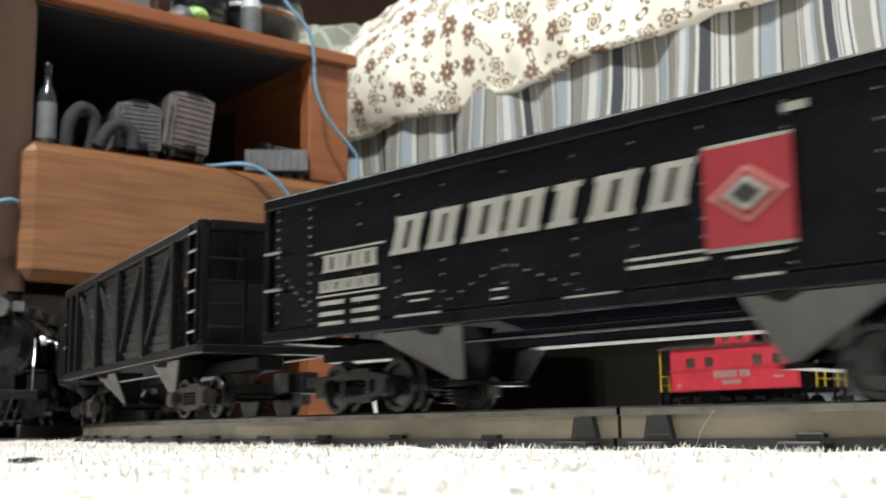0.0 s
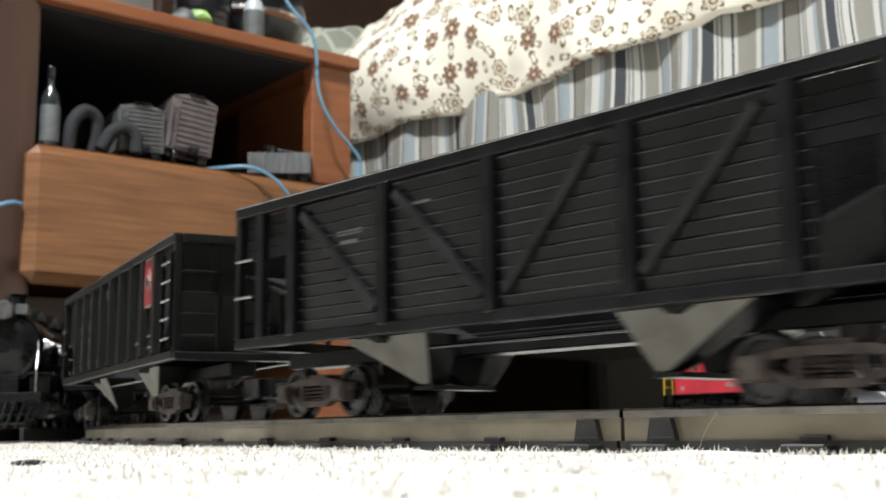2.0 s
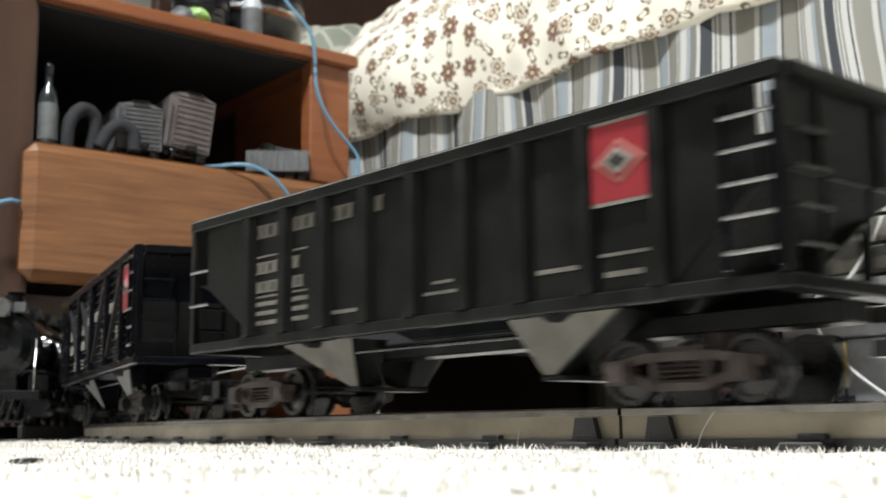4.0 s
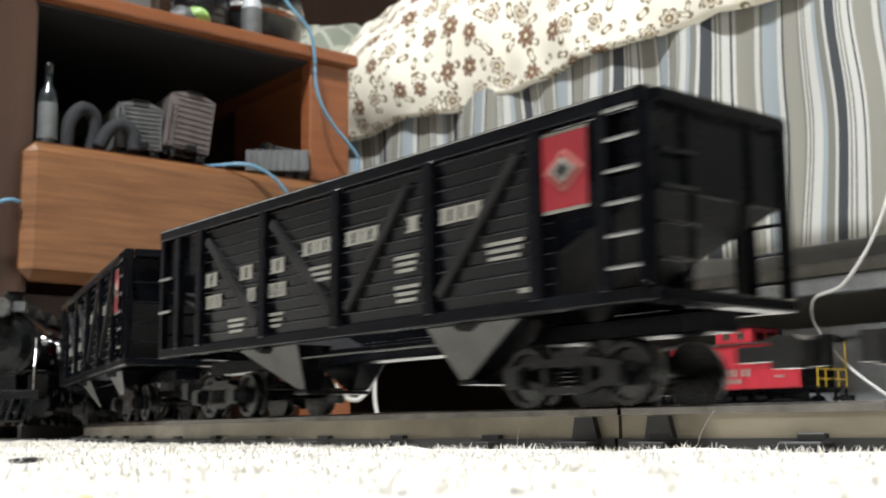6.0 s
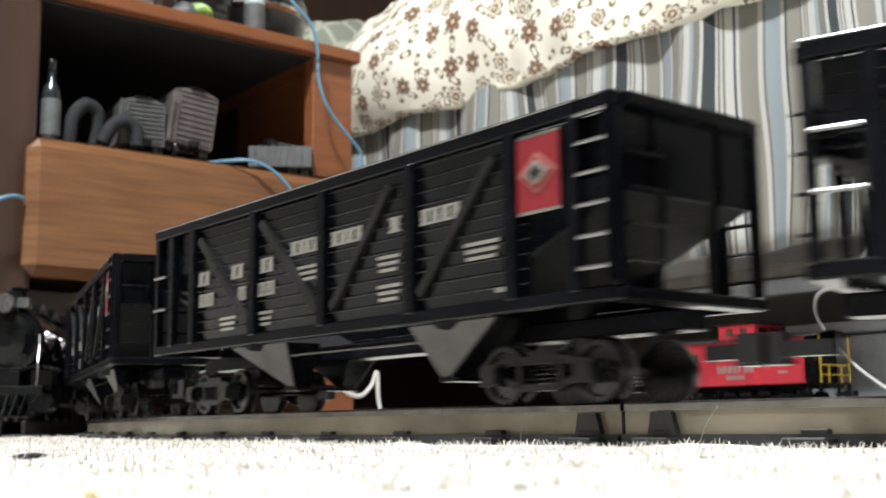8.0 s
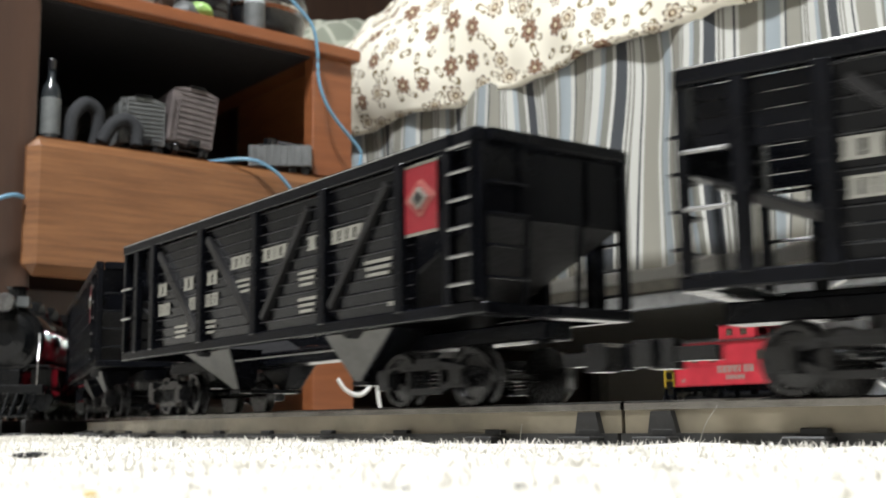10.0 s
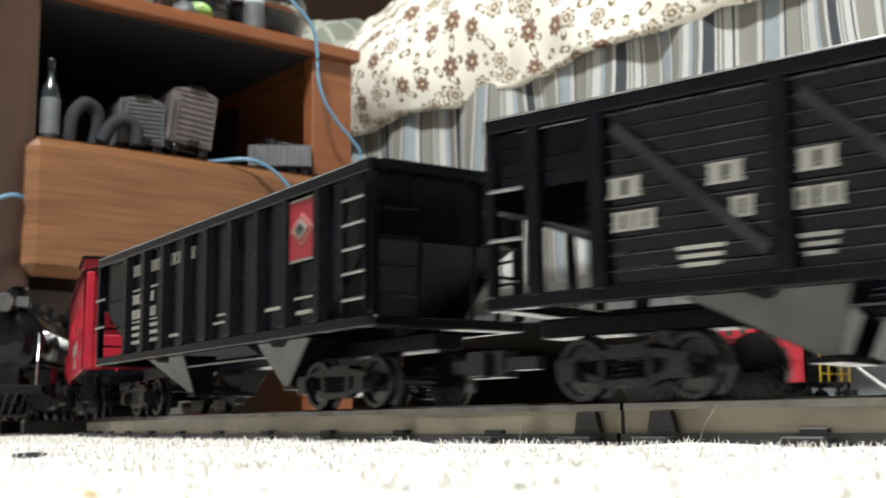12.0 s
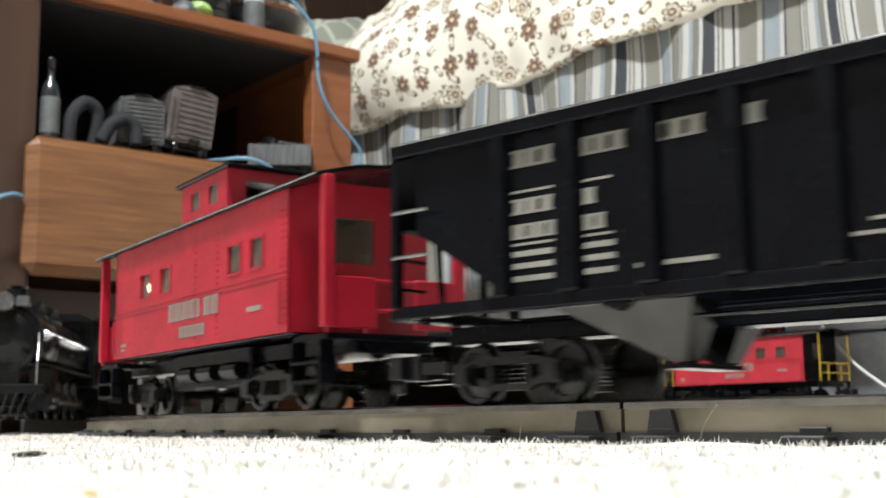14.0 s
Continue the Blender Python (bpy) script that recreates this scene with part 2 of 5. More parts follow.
def rod(bm, p, q, r, seg=8, r2=None):
    p, q = Vector(p), Vector(q)
    m = (q - p).to_track_quat("Z", "Y").to_matrix()
    r2 = r if r2 is None else r2
    ring = lambda c, rr: [bm.verts.new(c + m @ Vector((rr * math.cos(2 * math.pi * i / seg), rr * math.sin(2 * math.pi * i / seg), 0))) for i in range(seg)]
    a, b = ring(p, r), ring(q, r2)
    for i in range(seg):
        j = (i + 1) % seg
        bm.faces.new((a[i], a[j], b[j], b[i]))
    bm.faces.new(a[::-1])
    bm.faces.new(b)


def lathe(bm, profile, axis="z", seg=24, centre=(0, 0, 0)):
    """profile: (radius, height) pairs, closed at both ends."""
    rings = []
    for r, h in profile:
        ring = []
        for i in range(seg):
            a = 2 * math.pi * i / seg
            u, v = r * math.cos(a), r * math.sin(a)
            p = {"z": (u, v, h), "y": (u, h, v), "x": (h, u, v)}[axis]
            ring.append(bm.verts.new(Vector(p) + Vector(centre)))
        rings.append(ring)
    for a, b in zip(rings, rings[1:]):
        for i in range(seg):
            j = (i + 1) % seg
            bm.faces.new((a[i], a[j], b[j], b[i]))
    bm.faces.new(rings[0][::-1])
    bm.faces.new(rings[-1])


def strand(name, points, radius, material, parent=None, label="", category="", kind=""):
    """A round cable along smoothed points, as a mesh."""
    pts = [Vector(p) for p in points]
    fine = []
    for i in range(len(pts) - 1):
        p0, p1, p2, p3 = pts[max(i - 1, 0)], pts[i], pts[i + 1], pts[min(i + 2, len(pts) - 1)]
        for k in range(8):
            u = k / 8
            fine.append(0.5 * (2 * p1 + (p2 - p0) * u + (2 * p0 - 5 * p1 + 4 * p2 - p3) * u * u + (3 * p1 - p0 - 3 * p2 + p3) * u ** 3))
    fine.append(pts[-1])
    bm = bmesh.new()
    rings = []
    for i, p in enumerate(fine):
        d = fine[min(i + 1, len(fine) - 1)] - fine[max(i - 1, 0)]
        m = d.to_track_quat("Z", "Y").to_matrix()
        rings.append([bm.verts.new(p + m @ Vector((radius * math.cos(a * 0.7854), radius * math.sin(a * 0.7854), 0))) for a in range(8)])
    for a, b in zip(rings, rings[1:]):
        for i in range(8):
            bm.faces.new((a[i], a[(i + 1) % 8], b[(i + 1) % 8], b[i]))
    bm.faces.new(rings[0][::-1])
    bm.faces.new(rings[-1])
    ob = new(name, mesh_of(name, bm, material, True))
    if parent:
        ob.parent = parent
    return tagged(ob, label, category, "", kind)


def sheet(name, fn, us, vs, material, thick, parent=None):
    """A cloth from fn(u, v) -> point, with u and v in metres as its uv."""
    bm = bmesh.new()
    uv = bm.loops.layers.uv.new("UVMap")
    g = [[bm.verts.new(fn(u, v)) for v in vs] for u in us]
    for i in range(len(us) - 1):
        for j in range(len(vs) - 1):
            f = bm.faces.new((g[i][j], g[i + 1][j], g[i + 1][j + 1], g[i][j + 1]))
            f.smooth = True
            for lp, (a, b) in zip(f.loops, ((i, j), (i + 1, j), (i + 1, j + 1), (i, j + 1))):
                lp[uv].uv = (us[a], vs[b])
    me = bpy.data.meshes.new(name)
    bm.to_mesh(me)
    bm.free()
    me.materials.append(material)
    ob = new(name, me)
    sol = ob.modifiers.new("thickness", "SOLIDIFY")
    sol.thickness = thick
    if parent:
        ob.parent = parent
    return ob


def pierced(bm, at, us, vs, holes, d0, d1):
    """A wall of one piece on the grid us x vs with openings; at(u, v, d) gives the point."""
    def solid_cell(i, j):
        if not (0 <= i < len(us) - 1 and 0 <= j < len(vs) - 1):
            return False
        u, v = (us[i] + us[i + 1]) / 2, (vs[j] + vs[j + 1]) / 2
        return not any(a < u < b and c < v < e for a, b, c, e in holes)
    g = [[[None, None] for _ in vs] for _ in us]

    def vert(i, j, k):
        if g[i][j][k] is None:
            g[i][j][k] = bm.verts.new(at(us[i], vs[j], (d0, d1)[k]))
        return g[i][j][k]
    for i in range(len(us) - 1):
        for j in range(len(vs) - 1):
            if not solid_cell(i, j):
                continue
            for k in (0, 1):
                bm.faces.new([vert(i, j, k), vert(i + 1, j, k), vert(i + 1, j + 1, k), vert(i, j + 1, k)])
            for (a, b), (c, e), nb in (((i, j), (i + 1, j), (i, j - 1)), ((i, j + 1), (i + 1, j + 1), (i, j + 1)), ((i, j), (i, j + 1), (i - 1, j)), ((i + 1, j), (i + 1, j + 1), (i + 1, j))):
                if not solid_cell(*nb):
                    bm.faces.new([vert(a, b, 0), vert(c, e, 0), vert(c, e, 1), vert(a, b, 1)])


def lin(a, b, n):
    return [a + (b - a) * i / (n - 1) for i in range(n)]


# ---------- the room ----------
def solid(name, x0, x1, y0, y1, z0, z1, material, label, category):
    bm = bmesh.new()
    box(bm, x0, x1, y0, y1, z0, z1)
    return tagged(new(name, mesh_of(name, bm, material)), label, category, "", "structure")


solid("wall_west", -2.85, -2.75, -2.2, 2.9, 0, 2.45, WALL, "plain beige painted bedroom wall", "wall")
solid("wall_north", -2.75, 2.2, 2.8, 2.9, 0, 2.45, WALL, "plain beige painted bedroom wall", "wall")
solid("wall_east", 2.2, 2.3, -2.2, 2.9, 0, 2.45, WALL, "plain beige painted bedroom wall", "wall")
solid("wall_south", -2.75, 2.2, -2.2, -2.1, 0, 2.45, WALL, "plain beige painted bedroom wall", "wall")
solid("ceiling", -2.85, 2.3, -2.2, 2.9, 2.45, 2.5, CEIL, "plain white painted ceiling", "ceiling")


def pile(x, y):
    return 0.0022 + 0.0012 * noise.noise((x * 45, y * 45, 0)) + 0.0008 * noise.noise((x * 160, y * 160, 3))


def build_floor():
    xs = [-2.75, -1.7, -1.3] + lin(-1.1, 0.25, 180) + [0.5, 1.2, 2.2]
    ys = [-2.1, -1.0, -0.3] + lin(-0.05, 0.36, 70) + [0.5, 0.8, 1.2, 2.0, 2.8]
    verts = [(x, y, pile(x, y)) for x in xs for y in ys]
    n = len(ys)
    faces = [(i * n + j, (i + 1) * n + j, (i + 1) * n + j + 1, i * n + j + 1) for i in range(len(xs) - 1) for j in range(n - 1)]
    me = bpy.data.meshes.new("floor")
    me.from_pydata(verts, [], faces)
    me.materials.append(CARPET)
    for p in me.polygons:
        p.use_smooth = True
    floor = tagged(new("floor", me), "cream fuzzy wall-to-wall carpet under the track", "carpet", "", "structure")
    rng = random.Random(5)
    v, f = [], []

    def blade(x, y, h, w, lean):
        a = rng.uniform(0, 6.283)
        wx, wy = w * math.cos(a), w * math.sin(a)
        b = rng.uniform(0, 6.283)
        lx, ly = lean * math.cos(b), lean * math.sin(b)
        z = pile(x, y) - 0.0008
        k = len(v)
        v.extend([(x - wx, y - wy, z), (x + wx, y + wy, z), (x + wx * 0.7 + lx * 0.35, y + wy * 0.7 + ly * 0.35, z + h * 0.6),
                  (x - wx * 0.7 + lx * 0.35, y - wy * 0.7 + ly * 0.35, z + h * 0.6), (x + lx, y + ly, z + h)])
        f.extend([(k, k + 1, k + 2, k + 3), (k + 3, k + 2, k + 4)])

    for _ in range(26000):
        x, y = rng.uniform(-0.75, 0.08), rng.uniform(0.03, 0.232)
        blade(x, y, rng.uniform(0.0012, 0.0028), rng.uniform(0.00012, 0.0003), rng.uniform(0.0004, 0.002))
    for _ in range(9000):
        x, y = rng.uniform(-1.05, -0.3), rng.uniform(0.16, 0.3)
        blade(x, y, rng.uniform(0.0015, 0.003), rng.uniform(0.0002, 0.0005), rng.uniform(0.0004, 0.002))
    me = bpy.data.meshes.new("carpet_fibres")
    me.from_pydata(v, [], f)
    me.materials.append(CARPET)
    tagged(new("carpet_fibres", me), "short loose cream fibres of the carpet pile", "carpet pile", "", "stuff")
    # a few long stray hairs beside the rail
    for x, y, h, lx in ((-0.42, 0.222, 0.007, 0.012), (-0.36, 0.224, 0.006, -0.006), (-0.18, 0.222, 0.012, 0.008), (-0.31, 0.222, 0.006, 0.005), (-0.245, 0.224, 0.008, 0.003)):
        strand("stray_hair", [(x, y, 0.001), (x + lx * 0.4, y - 0.001, h * 0.6), (x + lx, y - 0.002, h)], 0.00009, LETTER,
               None, "single pale stray hair standing out of the carpet", "hair")


build_floor()

def crumb(label, x, y, size, material, stretch=1.0, turn=0.0):
    bm = bmesh.new()
    bmesh.ops.create_icosphere(bm, subdivisions=2, radius=size)
    for v in bm.verts:
        v.co *= 1 + 0.5 * noise.noise(v.co * 900 + Vector((x * 50, 0, 0)))
        v.co.x *= stretch
        v.co.z *= 0.6
    ob = new("crumb", mesh_of("crumb", bm, material, True))
    ob.matrix_basis = pose(x, y, pile(x, y) + size * 0.3, 0, 0, turn)
    tagged(ob, label, "crumb")


crumb("small grey sliver of lint on the carpet", -0.221, 0.0765, 0.0010, DARKGREY, 3.4, 51)
crumb("small yellow crumb on the carpet", -0.101, 0.0406, 0.0008, YELLOW, 1.2)
crumb("small grey crumb on the carpet", -0.088, 0.0657, 0.0006, DARKGREY, 1.3)
crumb("small grey crumb on the carpet", -0.0777, 0.0710, 0.0006, DARKGREY, 1.6)

# ---------- track ----------
Y0, RAIL_TOP, BEND_X, RADIUS, BEND = 0.2466, 0.014, -0.348, 1.19, radians(28)
LOOP_X, LOOP_R = -0.317, 0.936


def track(s):
    """Place and heading of the centre line; s is x on the straight."""
    if s > LOOP_X:
        a = (s - LOOP_X) / LOOP_R
        return LOOP_X + LOOP_R * math.sin(a), Y0 + LOOP_R * (1 - math.cos(a)), a
    if s >= BEND_X:
        return s, Y0, 0.0
    u = BEND_X - s
    if u < RADIUS * BEND:
        a = u / RADIUS
        return BEND_X - RADIUS * math.sin(a), Y0 + RADIUS * (1 - math.cos(a)), -a
    u -= RADIUS * BEND
    return (BEND_X - RADIUS * math.sin(BEND) - u * math.cos(BEND), Y0 + RADIUS * (1 - math.cos(BEND)) + u * math.sin(BEND), -BEND)


JOINT = -0.2169


def rail_mesh(name, s0, s1, off, profile, material):
    n = max(2, int((s1 - s0) / 0.012))
    bm = bmesh.new()
    rings = []
    for i in range(n + 1):
        x, y, a = track(s0 + (s1 - s0) * i / n)
        rings.append([bm.verts.new((x - math.sin(a) * (off + q), y + math.cos(a) * (off + q), z)) for q, z in profile])
    for a, b in zip(rings, rings[1:]):
        for i in range(len(profile)):
            j = (i + 1) % len(profile)
            bm.faces.new((a[i], b[i], b[j], a[j]))
    bm.faces.new(rings[0])
    bm.faces.new(rings[-1][::-1])
    return mesh_of(name, bm, material)


def build_track():
    top = thing("toy_train_track", "three-rail model train track with black ties on the carpet", "track")
    head = [(-0.0017, 0.0116), (-0.0017, 0.0134), (-0.0011, 0.0140), (0.0011, 0.0140), (0.0017, 0.0134), (0.0017, 0.0116)]
    web = [(-0.0013, 0.0054), (-0.0013, 0.0118), (0.0013, 0.0118), (0.0013, 0.0054)]
    foot = [(-0.0034, 0.0012), (-0.0034, 0.0054), (0.0034, 0.0054), (0.0034, 0.0012)]
    for off in (-0.016, 0.0, 0.016):
        for s0, s1 in ((-2.7, JOINT - 0.0006), (JOINT + 0.0006, 2.3)):
            r = part("rail", rail_mesh("rail", s0, s1, off, web, RAILSIDE), RAILSIDE, top, "dull tan-grey metal rail")
            part("rail_head", rail_mesh("rail_head", s0, s1, off, head, RAILHEAD), RAILHEAD, r, "worn shiny rail head")
            part("rail_foot", rail_mesh("rail_foot", s0, s1, off, foot, TIE), TIE, r)
    tie_me = mesh_of("tie", rbox(-0.0055, 0.0055, -0.026, 0.026, 0.0005, 0.0046, 0.0004), TIE)
    chair_me = mesh_of("rail_chair", rbox(-0.0035, 0.0035, -0.0036, 0.0036, 0.0044, 0.0066, 0.0003), TIE)
    clip_bm = bmesh.new()
    prism(clip_bm, [(-0.005, 0.003), (0.005, 0.003), (0.0028, 0.0112), (-0.0034, 0.0112)], -0.0195, -0.0174)
    clip_me = mesh_of("joint_clip", clip_bm, TIE)
    spots = [JOINT - 0.0465 - 0.044 * i for i in range(50)] + [JOINT + 0.0545 + 0.044 * i for i in range(56)] + [JOINT - 0.0105, JOINT + 0.0135]
    for s in spots:
        x, y, a = track(s)
        t = part("tie", tie_me, TIE, top)
        t.matrix_basis = pose(x, y, 0, 0, 0, math.degrees(a))
        for y in (-0.016, 0.016):
            part("rail_chair", chair_me, TIE, t).location = (0, y, 0)
    for s in (JOINT - 0.0105, JOINT + 0.0135):
        c = part("joint_clip", clip_me, TIE, top, "black plastic wedge clip beside the rail joint")
        x, y, a = track(s)
        c.matrix_basis = pose(x, y, 0, 0, 0, math.degrees(a))


build_track()


# ---------- running gear ----------
WHEEL_R = 0.0088
SPINNERS, TRUCKS = [], []


def wheelset_mesh():
    bm = bmesh.new()
    rod(bm, (0, -0.019, 0), (0, 0.019, 0), 0.0014, 8)
    for k in (-1, 1):
        prof = [(0.0035, k * 0.0182), (0.0035, k * 0.0170), (0.0068, k * 0.0168), (0.0072, k * 0.0182), (WHEEL_R - 0.0002, k * 0.0182), (WHEEL_R, k * 0.0178),
                (WHEEL_R, k * 0.0148), (WHEEL_R + 0.0012, k * 0.0144), (WHEEL_R + 0.0012, k * 0.0134), (0.004, k * 0.0134)]
        lathe(bm, prof, "y", 28)
    return mesh_of("wheelset", bm, WHEEL)


WHEELSET = wheelset_mesh()


def truck_mesh(material):
    bm = bmesh.new()
    for k in (-1, 1):
        y0, y1 = (k * 0.0200, k * 0.0228)
        # arch of the side frame: top chord, bottom chord, journal boxes, spring nest
        prism(bm, [(-0.0235, 0.0112), (-0.010, 0.0135), (0.010, 0.0135), (0.0235, 0.0112), (0.0235, 0.0090), (0.0095, 0.0112), (-0.0095, 0.0112), (-0.0235, 0.0090)], y0, y1)
        prism(bm, [(-0.0185, 0.0078), (-0.0075, 0.0036), (0.0075, 0.0036), (0.0185, 0.0078), (0.0175, 0.0096), (0.007, 0.0056), (-0.007, 0.0056), (-0.0175, 0.0096)], y0, y1)
        for x in (-0.0085, 0.0072):
            box(bm, x, x + 0.0016, min(y0, y1), max(y0, y1), 0.0048, 0.0125)
        for x in (-0.018, 0.018):
            box(bm, x - 0.0036, x + 0.0036, min(k * 0.0198, k * 0.0246), max(k * 0.0198, k * 0.0246), 0.0054, 0.0118)
            box(bm, x - 0.0028, x + 0.0028, min(k * 0.0246, k * 0.0254), max(k * 0.0246, k * 0.0254), 0.0062, 0.0108)
        for i in range(4):
            z = 0.0058 + i * 0.0013
            for x in (-0.0045, 0.0, 0.0045):
                lathe(bm, [(0.0013, z), (0.0019, z + 0.0004), (0.0013, z + 0.0009)], "z", 8, (x, k * 0.0214, 0))
    box(bm, -0.006, 0.006, -0.021, 0.021, 0.0118, 0.0150)
    lathe(bm, [(0.006, 0.0150), (0.006, 0.0220)], "z", 12)
    for x in (-0.006, 0.006):
        rod(bm, (x * 1.2, -0.017, 0.010), (x * 1.2, 0.017, 0.010), 0.0012, 6)
    return mesh_of("truck", bm, material)


TRUCK_MESHES = {m.name: truck_mesh(m) for m in (TRUCK, TRUCK_BROWN)}


def add_trucks(car, base, material):
    for k in (-1, 1):
        t = part("truck", TRUCK_MESHES[material.name], material, car, "sprung four-wheel truck frame")
        t.location = (k * base, 0, 0)
        TRUCKS.append((t, car, k * base, base))
        for x in (-0.018, 0.018):
            w = part("wheelset", WHEELSET, WHEEL, t, "dark steel wheels on an axle")
            w.location = (x, 0, WHEEL_R)
            SPINNERS.append((w, x))


def coupler_mesh():
    bm = bmesh.new()
    box(bm, 0, 0.012, -0.0022, 0.0022, 0.0105, 0.0145)
    prism(bm, [(0.012, 0.0085), (0.019, 0.0085), (0.021, 0.0105), (0.021, 0.0155), (0.019, 0.0168), (0.012, 0.0168)], -0.0045, 0.0030)
    box(bm, 0.017, 0.0225, 0.0030, 0.0062, 0.0090, 0.0165)
    return mesh_of("coupler", bm, TRUCK)


COUPLER = coupler_mesh()


def add_couplers(car, half):
    for k in (1, -1):
        c = part("coupler", COUPLER, TRUCK, car, "knuckle coupler")
        c.matrix_basis = pose(k * half, 0, 0, 0, 0, 0 if k > 0 else 180)


# ---------- lettering as plain shapes ----------
def glyph(bm, x, z, w, h, y, kind=0, slant=0.04):
    """A plain barred block on the side at -y, in place of a character; kind 1 is narrow."""
    k = (0.78, 0.40, 0.74)[kind] * w
    lean = slant * h
    bars = ((0.0, 0.40), (0.60, 1.0)) if kind != 1 else ((0.12, 0.88),)
    for a, b in bars:
        prism(bm, [(x + a * k, z), (x + b * k, z), (x + b * k + lean, z + h), (x + a * k + lean, z + h)], y - 0.00025, y + 0.0001)
    for q in (0.0, 0.86):
        prism(bm, [(x - 0.05 * k + q * lean, z + q * h), (x + 1.05 * k + q * lean, z + q * h), (x + 1.05 * k + (q + 0.14) * lean, z + (q + 0.14) * h), (x - 0.05 * k + (q + 0.14) * lean, z + (q + 0.14) * h)], y - 0.0003, y + 0.0001)


def letters(car, name, rows, y, material, label="", slant=0.04):
    """One part for each block; rows of x, z, width, height, kind."""
    for x, z, w, h, kind in rows:
        bm = bmesh.new()
        glyph(bm, 0, 0, w, h, 0, kind, slant)
        part(name, bm, material, car, label).location = (x, y, z)


def lines(bm, rows, y):
    for x0, x1, z0, z1 in rows:
        box(bm, x0, x1, y - 0.00025, y + 0.0001, z0, z1)


def herald(car, x0, x1, z0, z1, y):
    """Red square with a pale diamond and a dark centre."""
    bm = bmesh.new()
    box(bm, x0, x1, y - 0.0003, y + 0.0002, z0, z1)
    h = part("herald_panel", bm, HERALD_RED, car, "red square sign with a pale diamond")
    bm = bmesh.new()
    box(bm, x0, x1, y - 0.0001, y + 0.0001, z0 - 0.0010, z1 + 0.0010)
    part("herald_border", bm, LETTER, h, "cream border")
    cx, cz, w, t = (x0 + x1) / 2, (z0 + z1) / 2, (x1 - x0) * 0.44, (z1 - z0) * 0.29
    for name, k, e, m in (("diamond", 1.0, 0.0006, HERALD_PINK), ("diamond_inner", 0.80, 0.0009, HERALD_RED), ("diamond_field", 0.62, 0.0012, LETTER), ("diamond_centre", 0.38, 0.0015, TIE)):
        bm = bmesh.new()
        prism(bm, [(cx - w * k, cz), (cx, cz - t * k), (cx + w * k, cz), (cx, cz + t * k)], y - e, y)
        part(name, bm, m, h)


# ---------- hopper cars ----------
def ladder(bm, x0, x1, y, zs, out=0.0016, axis="x"):
    for z in zs:
        if axis == "x":
            rod(bm, (x0, y - out, z), (x1, y - out, z), 0.00055, 6)
            for x in (x0, x1):
                rod(bm, (x, y - out, z), (x, y + 0.0008, z), 0.00055, 6)
        else:
            rod(bm, (y + out, x0, z), (y + out, x1, z), 0.00055, 6)
            for x in (x0, x1):
                rod(bm, (y + out, x, z), (y - 0.0008, x, z), 0.00055, 6)


